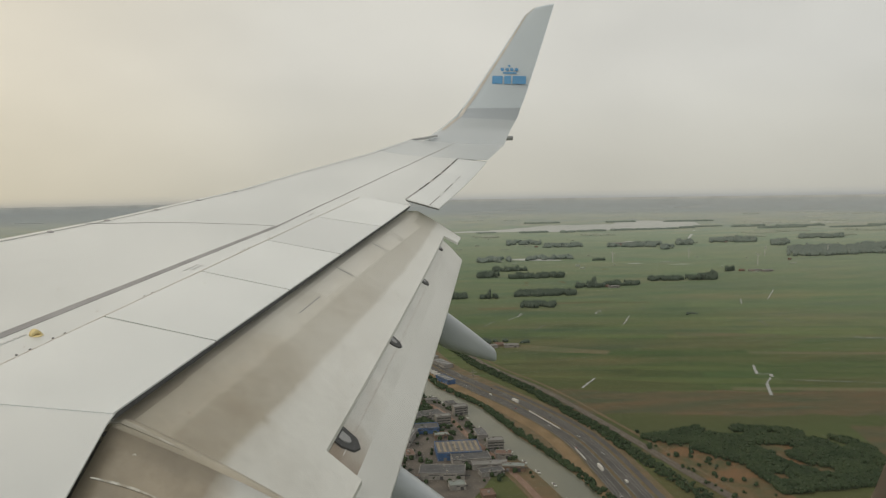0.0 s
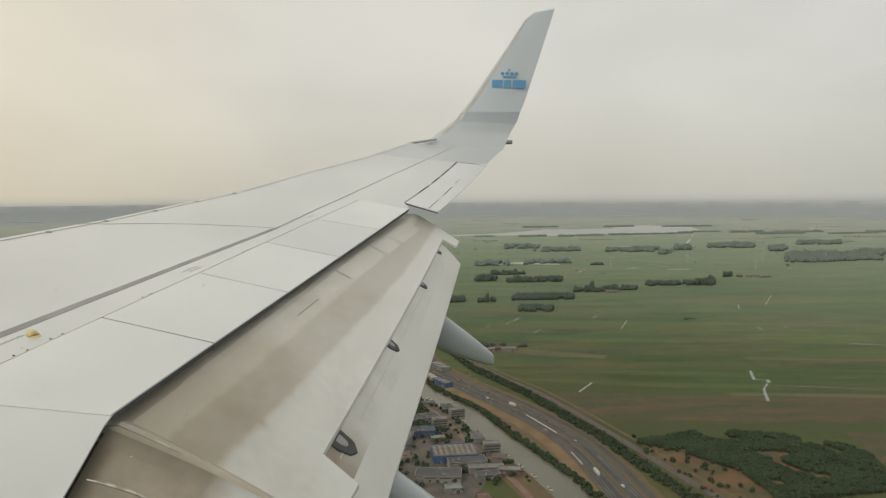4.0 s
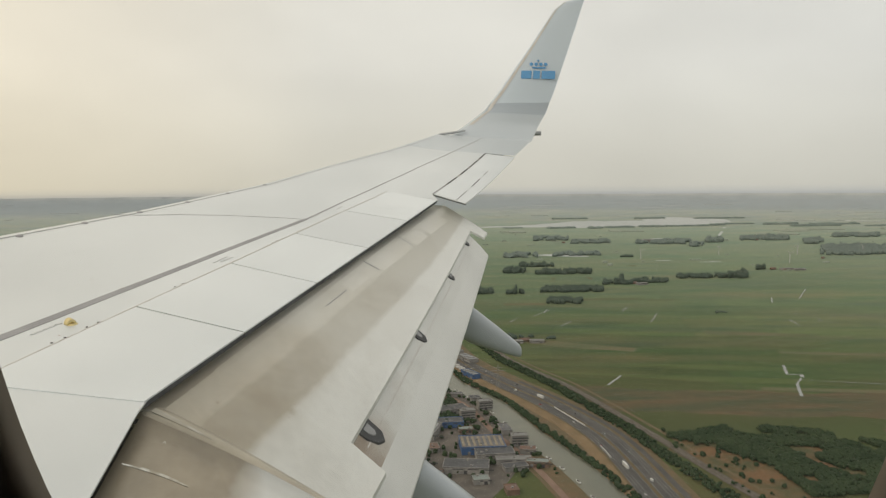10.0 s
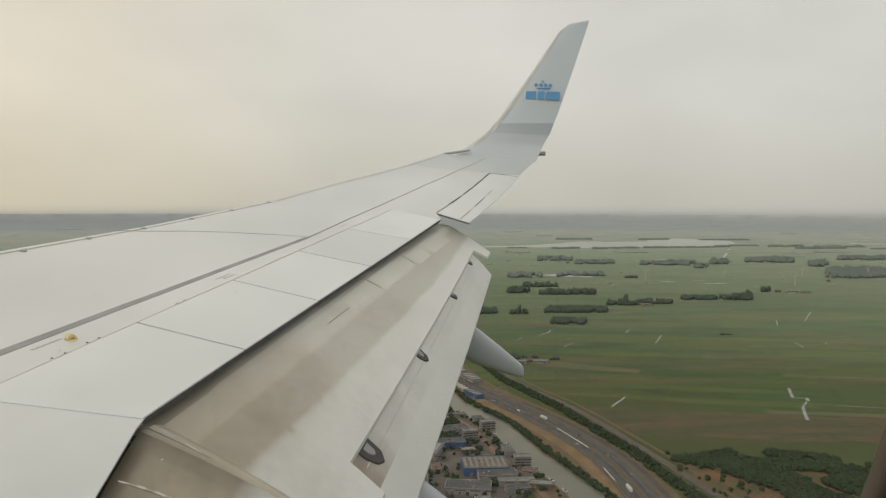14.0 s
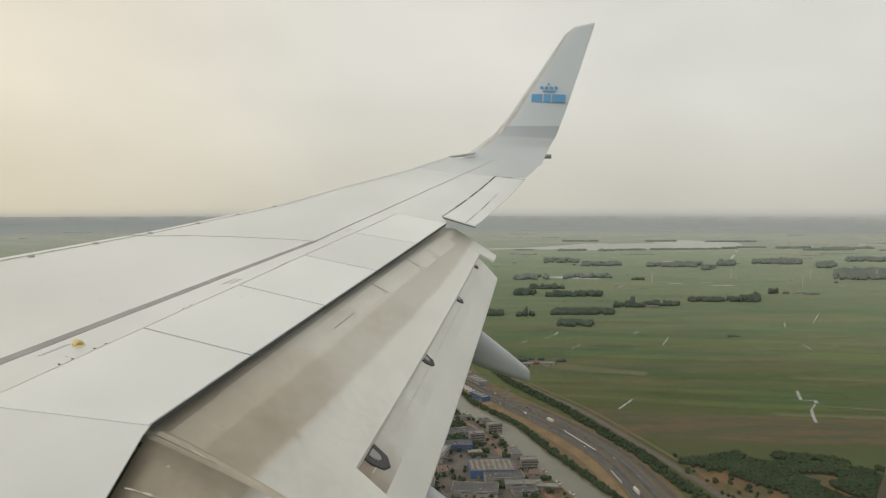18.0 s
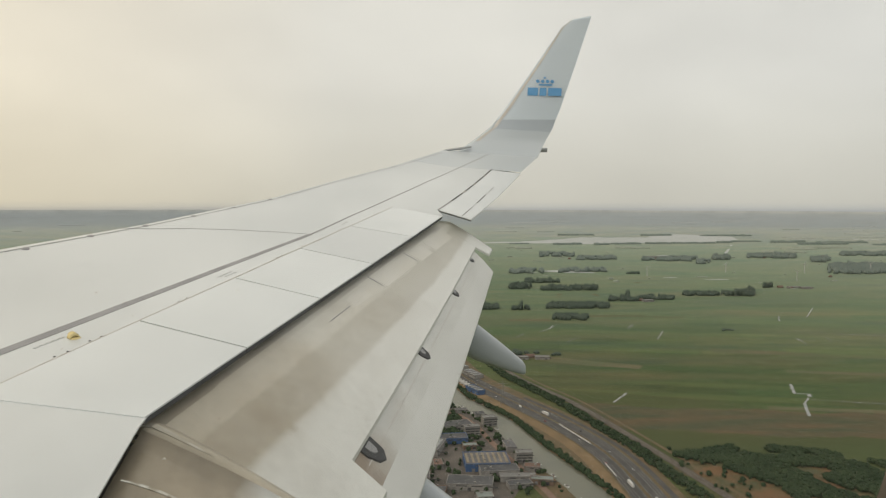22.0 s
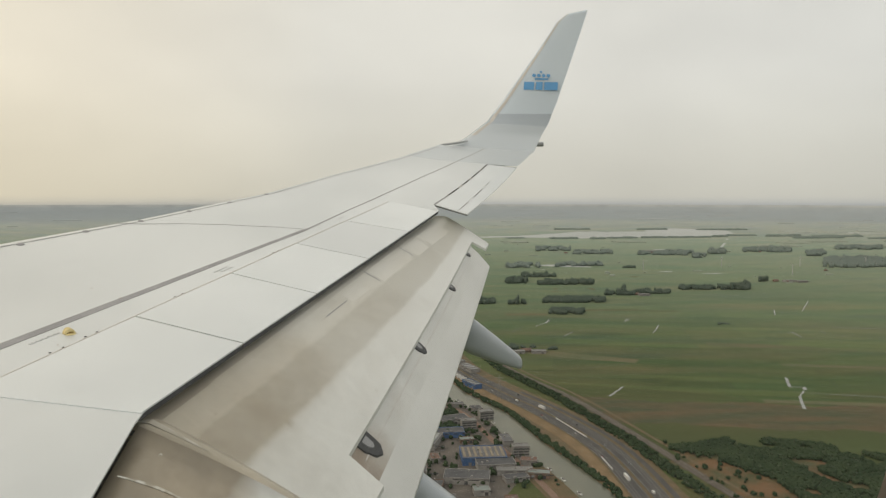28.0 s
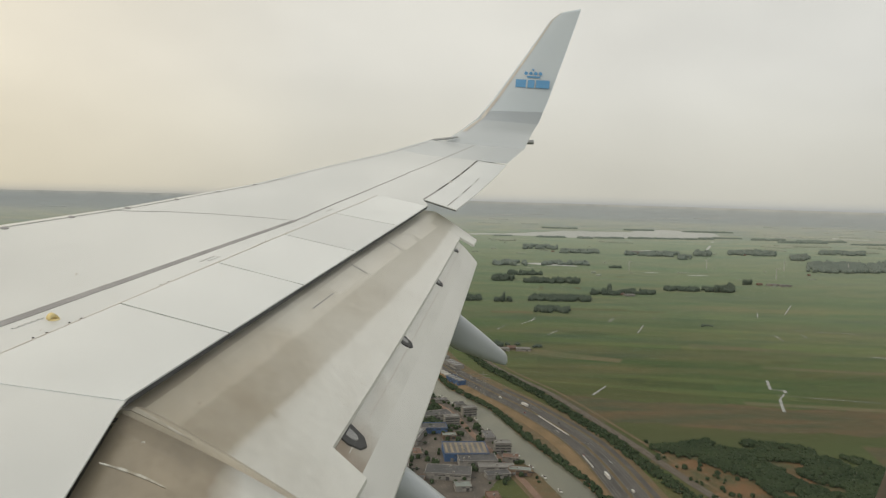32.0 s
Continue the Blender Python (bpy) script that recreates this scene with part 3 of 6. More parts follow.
def smooth_sections(secs, n):
    pts = []
    for i in range(len(secs) - 1):
        for k in range(n):
            q = k / n
            pts.append(tuple(tuple(Vector(secs[i][e]).lerp(Vector(secs[i + 1][e]), q)) for e in (0, 1)))
    return pts + [secs[-1]]


winglet = empty("winglet", at(17.2, 3.2, 1.5))
winglet.parent = wing
winglet.matrix_parent_inverse = wing.matrix_basis.inverted()
bm, vs = grid_bm([foil_row(*s) for s in smooth_sections(SECTIONS[:4], 4)[:8]])
part("winglet_root", bm, ROOT_LIT, winglet, "glossy grey blended root of the winglet, lighter for its sky reflection", True)
bm, vs = grid_bm([foil_row(*s) for s in smooth_sections(SECTIONS[:4], 4)[7:]])
part("winglet_band", bm, BAND_DIM, winglet, "blue-grey band above the winglet's root, the same coat left darker", True)
bm, vs = grid_bm([foil_row(*s) for s in smooth_sections(SECTIONS[3:], 4)])
bm.faces.new(vs[-1])
part("winglet_blade", bm, WHITE, winglet, "white blade of the winglet", True)
RUST = material("rust_brown", (0.22, 0.15, 0.10), (0.35, 0.27, 0.20), 20, 0.8)
FLAP_PATCH = material("flap_patch_paint", (0.64, 0.615, 0.555), (0.70, 0.68, 0.63), 2, 0.5, grain=0.06)
# bare metal strip along the winglet's nose
rows_ = []
for l, t in smooth_sections(SECTIONS[1:], 4):
    l, t = Vector(l), Vector(t)
    ch = (t - l).length
    d = (t - l).normalized()
    rows_.append([at(l.x - 0.03 * ch * 0.6 - 0.004, *(l + d * 0.03 * ch).yz), at(l.x - 0.05 * ch * 0.6 - 0.004, *(l + d * 0.09 * ch).yz)])
part("winglet_nose_strip", grid_bm(rows_)[0], BARE, winglet, "bare metal strip along the winglet's nose")


def tip_point(px, py, lift=0.0):
    """A point on the winglet's inner face: px aft and py up from the emblem's middle, in emblem units."""
    z = 2.965 + py * 0.01333
    a = 4.34 + px * 0.01424
    l_, t_ = lerp((2.44, 3.62), (3.325, 4.188), z), lerp((2.4, 3.54), (4.672, 5.118), z)
    thick = lerp((0, 0.12, 0.3, 0.6, 1), (0, 0.055, 0.07, 0.045, 0.004), (a - l_) / (t_ - l_)) * (t_ - l_) * 0.6
    s = lerp((2.44, 3.6, 4.5), (17.47, 17.70, 17.87), z) - thick - 0.010 - lift
    return at(s, 4.34 + px * 0.01424, z)


def plate(name, outline, mat, parent, label="", thick=0.0015):
    bm = bmesh.new()
    a_ = [bm.verts.new(tip_point(x, y)) for x, y in outline]
    b_ = [bm.verts.new(tip_point(x, y, thick)) for x, y in outline]
    bm.faces.new(b_)
    n = len(a_)
    for i in range(n):
        bm.faces.new((a_[i], a_[(i + 1) % n], b_[(i + 1) % n], b_[i]))
    bmesh.ops.recalc_face_normals(bm, faces=bm.faces)
    return part(name, bm, mat, parent, label)


# emblem in sky blue: three plain blocks, a bar and four discs with a small cross
for x0, x1 in ((-33.5, -15.5), (-12.5, -0.5), (2.5, 26.5)):
    plate("emblem_block", [(x0, -16), (x1, -16), (x1 + 1.5, -1), (x0 + 1.5, -1)], BLUE, winglet, "sky blue block of the emblem")
plate("emblem_bar", [(-13, 3), (11, 3), (11.5, 6), (-12.5, 6)], BLUE, winglet)
for x in (-14, -5.5, 3, 11.5):
    plate("emblem_disc", [(x + 3.3 * math.cos(k * math.pi / 5), 11 + 3.3 * math.sin(k * math.pi / 5)) for k in range(10)], BLUE, winglet)
plate("emblem_cross", [(-2.4, 15.5), (-0.6, 15.5), (-0.6, 17), (1, 17), (1, 18.6), (-0.6, 18.6), (-0.6, 20), (-2.4, 20), (-2.4, 18.6), (-4, 18.6), (-4, 17), (-2.4, 17)], BLUE, winglet)


def tube_bm(rings, seg=10, square=1.0):
    """A closed tube through rings of (s, a, z, half width, half height); square under 1 makes it boxier."""
    def bow(v):
        return math.copysign(abs(v) ** square, v)
    rows_ = [[at(s + w * bow(math.cos(2 * math.pi * j / seg)), a, z + h * bow(math.sin(2 * math.pi * j / seg))) for j in range(seg)] for s, a, z, w, h in rings]
    bm, vs = grid_bm(rows_, True)
    bm.faces.new(vs[0][::-1])
    bm.faces.new(vs[-1])
    bmesh.ops.recalc_face_normals(bm, faces=bm.faces)
    return bm


# lamps at the tip
part("position_lamp", tube_bm([(16.72, 1.72, 1.345, .01, .01), (16.74, 1.80, 1.36, .03, .025), (16.8, 2.1, 1.40, .04, .032), (16.85, 2.4, 1.45, .02, .02)], 10), LENS, winglet, "dark glass position lamp at the tip's nose", True)
part("tail_lamp", tube_bm([(17.2, 3.75, 1.43, .02, .015), (17.3, 3.95, 1.43, .05, .035), (17.38, 4.1, 1.425, .055, .055), (17.38, 4.33, 1.425, .05, .055)], 10), LENS, winglet, "dark tail lamp at the tip's rear edge", True)
# canoe fairings of the flap tracks
for rings_ in ([(8.6, -0.3, -0.92, .03, .03), (8.6, 0.1, -1.0, .13, .15), (8.6, 0.5, -1.14, .16, .23), (8.6, 0.9, -1.345, .16, .26), (8.6, 1.25, -1.59, .15, .235),
                (8.6, 1.6, -1.795, .11, .155), (8.6, 1.80, -1.912, .075, .10), (8.6, 1.86, -1.945, .06, .08), (8.6, 1.885, -1.958, .035, .05)],
               [(5.15, -0.35, -1.95, .03, .04), (5.15, 0.1, -2.06, .14, .17), (5.15, 0.4, -2.18, .16, .21), (5.15, 0.7, -2.41, .15, .19), (5.15, 1.0, -2.63, .11, .14), (5.15, 1.14, -2.73, .07, .09), (5.15, 1.17, -2.75, .03, .05)]):
    part("flap_track_fairing", tube_bm(rings_, 32, 0.72), FAIRING, wing, "smooth grey canoe fairing under the flap", True)
# rib of bare metal at the flap's inner end
rows_ = []
for i in range(15):
    u = -0.08 + 1.02 * i / 14
    rows_.append([flap_pt(3.73, u, 0.0), flap_pt(3.75, u, 0.035), flap_pt(3.80, u, 0.04), flap_pt(3.86, u, 0.012)])
part("flap_end_rib", slab(rows_, 0.03), FLAP_BEIGE, main_flap, "rounded end rib of the flap", True)
SCUFF = material("scuffed_metal", (0.42, 0.385, 0.32), (0.70, 0.69, 0.65), 14, 0.4, 0.2, spread=(0.44, 0.62), stretch=(0.6, 2, 1))
rows_ = [[flap_pt(3.752 + 0.02 * i / 10, -0.07 + 0.36 * i / 10, 0.0405), flap_pt(3.795 - 0.02 * i / 10, -0.07 + 0.36 * i / 10, 0.0435)] for i in range(11)]
part("scuffed_edge", slab(rows_, 0.003), SCUFF, main_flap, "bright scuffed edge")
rows_ = [[flap_pt(3.712, -0.07 + 1.02 * i / 14, 0.004), flap_pt(3.728, -0.07 + 1.02 * i / 14, 0.012)] for i in range(15)]
part("rib_joint", slab(rows_, 0.01), DARK, main_flap)
# long seam along the flap's front
rows_ = [[flap_pt(s, flap_start(s) + 0.115, 0.003), flap_pt(s, flap_start(s) + 0.121, 0.003)] for s in spans(6.0, 6.5, 0.1)]
part("flap_seam", slab(rows_, 0.002), SEAL, main_flap)
# seams and patches on the flap
for s in (7.35, 8.62):
    rows_ = [[flap_pt(s, flap_start(s) + 0.16 * i / 4, 0.004), flap_pt(s + 0.012, flap_start(s) + 0.16 * i / 4, 0.004)] for i in range(5)]
    part("flap_seam", slab(rows_, 0.002), SEAL, main_flap)
for s0, s1, c0, c1 in ((6.55, 7.25, 0.05, 0.16), (7.4, 8.5, 0.03, 0.19), (8.7, 9.25, 0.04, 0.2), (9.4, 10.35, 0.03, 0.2)):
    rows_ = [[flap_pt(s, flap_start(s) + c0 + (c1 - c0) * q, 0.0018) for q in (0, .5, 1)] for s in spans(s0, s1, 0.12)]
    part("repair_patch", slab(rows_, 0.0012), FLAP_PATCH, main_flap, "paler patch on the flap")


# four slotted brackets between the flap panels
for s, k in ((4.74, 1.15), (6.55, 0.9), (8.5, 0.8), (10.05, 0.7)):
    outline = [(0.17, -0.07), (0.30, -0.065), (0.42, -0.02), (0.46, 0.04), (0.40, 0.085), (0.17, 0.09)]
    bracket = None
    for nm, sc, lift, mat, label in (("flap_bracket", 1.0, 0.014, DARK, "black slotted bracket of the aft flap"), ("bracket_slot", 0.42, 0.019, SEAL, "")):
        bm = bmesh.new()
        up = []
        for x, y in outline:
            x, y = 0.29 + (x - 0.29) * sc, 0.01 + (y - 0.01) * sc
            up.append(bm.verts.new(aft_surface(s + y * k * 1.15, 0.08 + (x - 0.17) * k * 1.15) + BANK @ Vector((0, 0, lift))))
        lo_ = [bm.verts.new(v.co - Vector((0, 0, 0.02))) for v in up]
        bm.faces.new(up)
        for i in range(6):
            bm.faces.new((up[i], lo_[i], lo_[(i + 1) % 6], up[(i + 1) % 6]))
        bmesh.ops.recalc_face_normals(bm, faces=bm.faces)
        ob = part(nm, bm, mat, aft_flap, label)


def disc_bm(s, a, r, h, lift=0.0, seg=8, stretch=1.0):
    bm = bmesh.new()
    pts_ = [(s + r * stretch * math.cos(k * 2 * math.pi / seg), a + r * math.sin(k * 2 * math.pi / seg)) for k in range(seg)]
    lo_ = [bm.verts.new(on_top(x, y, lift)) for x, y in pts_]
    hi = [bm.verts.new(on_top(s + (x - s) * 0.8, a + (y - a) * 0.8, lift + h)) for x, y in pts_]
    bm.faces.new(hi)
    for i in range(seg):
        bm.faces.new((lo_[i], lo_[(i + 1) % seg], hi[(i + 1) % seg], hi[i]))
    bmesh.ops.recalc_face_normals(bm, faces=bm.faces)
    return bm


# caps along the nose, fasteners along the hinge
for s, a in ((6.93, -3.12), (7.67, -2.82), (8.42, -2.5), (9.17, -2.15), (9.94, -1.8), (10.78, -1.43)):
    part("vent_cap", disc_bm(s, a, 0.034, 0.008, 0.0, 10, 1.2), SEAL, wing, "small round grey cap on the wing skin")
for s, a in ((4.49, -1.90), (4.80, -1.81), (5.81, -1.51), (6.11, -1.39), (7.15, -1.06), (7.52, -0.96)):
    for d in (0.0, 0.10):
        part("fastener", disc_bm(s + d, a + d * 0.36 + 0.02, 0.0085, 0.003, 0.002, 8), DARK, wing)
# unreadable stencilled lines beside the seal
STENCIL = material("stencil_grey", (0.52, 0.53, 0.54), (0.60, 0.61, 0.62), 30, 0.6)
for s, a, n_ in ((4.62, -2.06, 5), (6.62, -1.36, 5), (6.66, -1.30, 4), (8.9, -0.64, 5), (9.5, -0.36, 4)):
    for k in range(n_):
        s0 = s + k * 0.05
        strip("stencil_bar", [(s0, a + k * 0.0165), (s0 + 0.036, a + k * 0.0165 + 0.012)], 0.018, STENCIL, 0.0045, wing, n=2)
# specks of dirt and small rust spots, joined
V_, F_ = [], []
spot_rng = np.random.default_rng(11)


def spot(point, r):
    k0 = len(V_)
    for j in range(5):
        V_.append(point(r * math.cos(j * 1.2566), r * math.sin(j * 1.2566)))
    F_.append(tuple(range(k0, k0 + 5)))


for _ in range(60):
    s, u = spot_rng.uniform(3.95, 10.2), spot_rng.uniform(0.05, 0.95)
    spot(lambda x, y: flap_pt(s + x, u * 0.78 * (1 - 0.035 * (s - 4)) + y, 0.006), spot_rng.uniform(0.002, 0.005))
for _ in range(70):
    s = spot_rng.uniform(3.0, 9.0)
    a = hinge(s) + spot_rng.uniform(-1.2, 0.75)
    spot(lambda x, y: on_top(s + x, a + y, 0.009), spot_rng.uniform(0.002, 0.005))
for _ in range(16):
    s = spot_rng.uniform(3.6, 9.0)
    a = hinge(s) + spot_rng.uniform(-0.9, 0.7)
    spot(lambda x, y: on_top(s + x * 1.6, a + y, 0.010), spot_rng.uniform(0.004, 0.009))
for _ in range(14):
    s, u = spot_rng.uniform(3.95, 10.2), spot_rng.choice((0.12, 0.3, 0.62, 0.75, 0.92)) + spot_rng.normal(0, 0.02)
    spot(lambda x, y: flap_pt(s + x * 2, u * 0.78 * (1 - 0.035 * (s - 4)) + y, 0.006), spot_rng.uniform(0.002, 0.004))
me = bpy.data.meshes.new("dirt_specks")
me.from_pydata([tuple(v) for v in V_], [], F_)
tagged(finish("dirt_specks", me, RUST, wing), kind="stuff")
# rows of small rivets on the inner panel and the flap, joined
V_, F_ = [], []
for i in range(46):
    spot(lambda x, y: on_top(3.62 + x, -2.05 + 0.021 * i + y, 0.0085), 0.0022 if i % 3 else 0.003)
for s in (4.55, 5.0, 5.9, 7.1):
    for i in range(15):
        u = main_u(s) * (0.60 + 0.025 * i)
        spot(lambda x, y: flap_pt(s + x, u + y, 0.004), 0.0022)
for i in range(110):
    s = 4.2 + i * 0.05
    spot(lambda x, y: flap_pt(s + x, flap_start(s) + 0.07 + y, 0.004), 0.0018)
me = bpy.data.meshes.new("rivet_rows")
me.from_pydata([tuple(v) for v in V_], [], F_)
tagged(finish("rivet_rows", me, HINGE, wing), kind="stuff")
# yellow tie-down eye
rows_ = []
for i in range(9):
    ang = math.pi * i / 8
    cx, cz = 0.026 * math.cos(ang), 0.026 * math.sin(ang)
    rows_.append([on_top(4.85 + cx * 0.7 + rr * math.cos(ang) * 0.7 * 0.4 + yy, -1.91 + cx * 0.7 + rr * math.cos(ang) * 0.4 - yy, cz + rr * math.sin(ang)) for rr, yy in ((0.012, 0.015), (0.012, -0.015), (-0.01, -0.015), (-0.01, 0.015))])
bm, vs = grid_bm(rows_, True)
bm.faces.new(vs[0]), bm.faces.new(vs[-1])
bmesh.ops.recalc_face_normals(bm, faces=bm.faces)
part("tie_down_eye", bm, YELLOW, wing, "yellow half-round tie-down eye", True)
part("tie_down_base", disc_bm(4.85, -1.90, 0.035, 0.006, 0.001, 12, 1.2), YELLOW, wing)

# ---- cabin wall with the window that the view passes through ----


def cab(a, d, z):
    """Cabin places in metres from the seat: aft, outwards, up."""
    return EYE + BANK @ (OUT * d + AFT * a + Vector((0, 0, z)))


def oval(hw, hh, ca, cz, n=144):
    pts_ = []
    for i in range(n):
        t_ = 2 * math.pi * i / n
        c_, s_ = math.cos(t_), math.sin(t_)
        pts_.append((ca + hw * math.copysign(abs(c_) ** 0.75, c_), cz + hh * math.copysign(abs(s_) ** 0.75, s_)))
    return pts_


WIN = (0.1559, 0.3033, 0.0293, 0.1144)
cabin = empty("cabin_wall", cab(0.03, 0.25, -0.4))
tagged(cabin, "curved cabin side wall with one oval window", "cabin wall", kind="structure")
rings = []
for grow, d in ((0.105, 0.30), (0.012, 0.205), (0.0, 0.198), (0.004, 0.191), (0.02, 0.188), (0.04, 0.195)):
    rings.append([cab(a, d, z) for a, z in oval(WIN[0] + grow, WIN[1] + grow, WIN[2], WIN[3])])
bm, _ = grid_bm(rings, True)
part("window_surround", bm, SURROUND, cabin, "beige rounded window surround in shade", True)
for d, nm, mat, g in ((0.195, "inner_lining", CABIN, 0.04), (0.30, "outer_skin", WHITE, 0.105)):
    hole = oval(WIN[0] + g, WIN[1] + g, WIN[2], WIN[3])
    edge = []
    for a, z in hole:
        va, vz = a - WIN[2], z - WIN[3]
        k = min((1.6 if va > 0 or d < 0.25 else 6.3) / max(abs(va), 1e-6), (1.25 if vz > 0 or d < 0.25 else 1.9) / max(abs(vz), 1e-6))
        edge.append((WIN[2] + va * k, WIN[3] + vz * k))
    mid = [((a + ea * 0.25) / 1.25, (z + ez * 0.25) / 1.25) for (a, z), (ea, ez) in zip(hole, edge)]
    bm, _ = grid_bm([[cab(a, d - 0.10 * z * z * (i > 0), z) for a, z in ring] for i, ring in enumerate((hole, mid, edge))], True)
    part(nm, bm, mat, cabin)
GLASS = bpy.data.materials.new("window_acrylic")
GLASS.use_nodes = True
gt = GLASS.node_tree
gt.nodes.clear()
g_out, g_mix = gt.nodes.new("ShaderNodeOutputMaterial"), gt.nodes.new("ShaderNodeMixShader")
g_tr, g_gl = gt.nodes.new("ShaderNodeBsdfTransparent"), gt.nodes.new("ShaderNodeBsdfGlossy")
g_tr.inputs["Color"].default_value = (0.985, 0.985, 0.98, 1)
g_gl.inputs["Roughness"].default_value = 0.02
g_mix.inputs["Fac"].default_value = 0.02
# a faint milky veil, added to lift the darks in place of haze
g_veil, g_mix2 = gt.nodes.new("ShaderNodeBsdfTranslucent"), gt.nodes.new("ShaderNodeMixShader")
g_veil.inputs["Color"].default_value = (0.9, 0.92, 0.9, 1)
g_mix2.inputs["Fac"].default_value = 0.02
gt.links.new(g_tr.outputs[0], g_mix2.inputs[1]), gt.links.new(g_veil.outputs[0], g_mix2.inputs[2])
gt.links.new(g_mix2.outputs[0], g_mix.inputs[1]), gt.links.new(g_gl.outputs[0], g_mix.inputs[2])
gt.links.new(g_mix.outputs[0], g_out.inputs["Surface"])
bm = bmesh.new()
bm.faces.new([bm.verts.new(cab(a, 0.27, z)) for a, z in oval(WIN[0] + 0.08, WIN[1] + 0.08, WIN[2], WIN[3])])
pane = part("window_pane", bm, GLASS, cabin, "clear acrylic window pane")
pane.visible_shadow = False
# the cabin round the seat: floor, ceiling, far side and ends
for nm, c0, c1 in (("cabin_floor", (-1.5, -1.4, -1.30), (1.6, 0.16, -1.22)), ("cabin_ceiling", (-1.5, -1.4, 1.20), (1.6, 0.02, 1.28)),
                   ("cabin_partition", (-1.5, -1.45, -1.30), (1.6, -1.40, 1.28)), ("cabin_bulkhead", (-1.58, -1.4, -1.3), (-1.5, 0.17, 1.28)), ("cabin_bulkhead", (1.6, -1.4, -1.3), (1.68, 0.17, 1.28))):
    bm = box_bm(c0[0], c0[1], c0[2], c1[0], c1[1], c1[2])
    for v in bm.verts:
        v.co = cab(v.co.x, v.co.y, v.co.z)
    part(nm, bm, CABIN, cabin)
# ---- polder landscape; map metres, x along the flight, y away ----


def M(x, y, z=0.0):
    return far(x - 68, y - 6, z)


def far(x, y, z=0.0):
    """Full scale up to 1.2 km; the backdrop beyond is shrunk towards the eye to fit its view, so that the horizon lies
    within 5 km.
    """
    d = math.hypot(x, y)
    k = shrink(d)
    return Vector((x * k, y * k, HEIGHT + (z - HEIGHT) * k))


def shrink(d):
    return 1.0 if d <= 1200 else (1200 + 3700 * (1 - math.exp(-(d - 1200) / 3700))) / d


def field_material(name, distant):
    m = bpy.data.materials.new(name)
    m.use_nodes = True
    nt = m.node_tree
    bs = nt.nodes["Principled BSDF"]
    bs.inputs["Roughness"].default_value = 0.9
    bs.inputs["Specular IOR Level"].default_value = 0.1
    co = nt.nodes.new("ShaderNodeTexCoord")
    mp = nt.nodes.new("ShaderNodeMapping")
    mp.inputs["Rotation"].default_value = (0, 0, radians(9))
    nt.links.new(co.outputs["Object"], mp.inputs["Vector"])
    br = nt.nodes.new("ShaderNodeTexBrick")
    br.inputs["Color1"].default_value, br.inputs["Color2"].default_value = (0, 0, 0, 1), (1, 1, 1, 1)
    br.inputs["Mortar"].default_value = (0.5, 0.5, 0.5, 1)
    br.inputs["Scale"].default_value = 1.0
    br.inputs["Mortar Size"].default_value = 1.9
    br.inputs["Brick Width"].default_value, br.inputs["Row Height"].default_value = 460, 38
    br.offset = 0.37
    nt.links.new(mp.outputs[0], br.inputs["Vector"])
    ramp = nt.nodes.new("ShaderNodeValToRGB")
    rr = ramp.color_ramp
    rr.elements[0].color, rr.elements[1].color = (0.062, 0.084, 0.033, 1), (0.104, 0.112, 0.050, 1)
    for pos, col in ((0.25, (0.074, 0.114, 0.043)), (0.55, (0.066, 0.104, 0.039)), (0.8, (0.088, 0.120, 0.047))):
        e_ = rr.elements.new(pos)
        e_.color = (*col, 1)
    nt.links.new(br.outputs["Color"], ramp.inputs[0])
    out = ramp.outputs[0]

    wide = nt.nodes.new("ShaderNodeTexBrick")  # whole fields, each a little lighter or darker
    wide.inputs["Color1"].default_value, wide.inputs["Color2"].default_value, wide.inputs["Mortar"].default_value = (0.80, 0.82, 0.80, 1), (1.22, 1.16, 1.12, 1), (0.85, 0.88, 0.85, 1)
    wide.inputs["Scale"].default_value, wide.inputs["Mortar Size"].default_value = 1.0, 2.5
    wide.inputs["Brick Width"].default_value, wide.inputs["Row Height"].default_value = 720, 117
    wide.offset = 0.43
    nt.links.new(mp.outputs[0], wide.inputs["Vector"])
    tone = nt.nodes.new("ShaderNodeMix")
    tone.data_type, tone.blend_type = "RGBA", "MULTIPLY"
    tone.inputs["Factor"].default_value = 1.0
    nt.links.new(out, tone.inputs[6]), nt.links.new(wide.outputs["Color"], tone.inputs[7])
    out = tone.outputs[2]

    def blend(out, scale, lo, hi, col, detail=6.0, stretch=(1, 1, 1)):
        mp2 = nt.nodes.new("ShaderNodeMapping")
        mp2.inputs["Scale"].default_value, mp2.inputs["Rotation"].default_value = stretch, (0, 0, radians(9))
        nt.links.new(co.outputs["Object"], mp2.inputs["Vector"])
        n = nt.nodes.new("ShaderNodeTexNoise")
        n.inputs["Scale"].default_value, n.inputs["Detail"].default_value = scale, detail
        nt.links.new(mp2.outputs[0], n.inputs["Vector"])
        r = nt.nodes.new("ShaderNodeMapRange")
        r.inputs["From Min"].default_value, r.inputs["From Max"].default_value = lo, hi
        nt.links.new(n.outputs["Fac"], r.inputs["Value"])
        x = nt.nodes.new("ShaderNodeMix")
        x.data_type = "RGBA"
        nt.links.new(r.outputs[0], x.inputs["Factor"])
        nt.links.new(out, x.inputs[6])
        x.inputs[7].default_value = (*col, 1)
        return x.outputs[2]

    dk = nt.nodes.new("ShaderNodeMix")  # dark ditches between the strips
    dk.data_type = "RGBA"
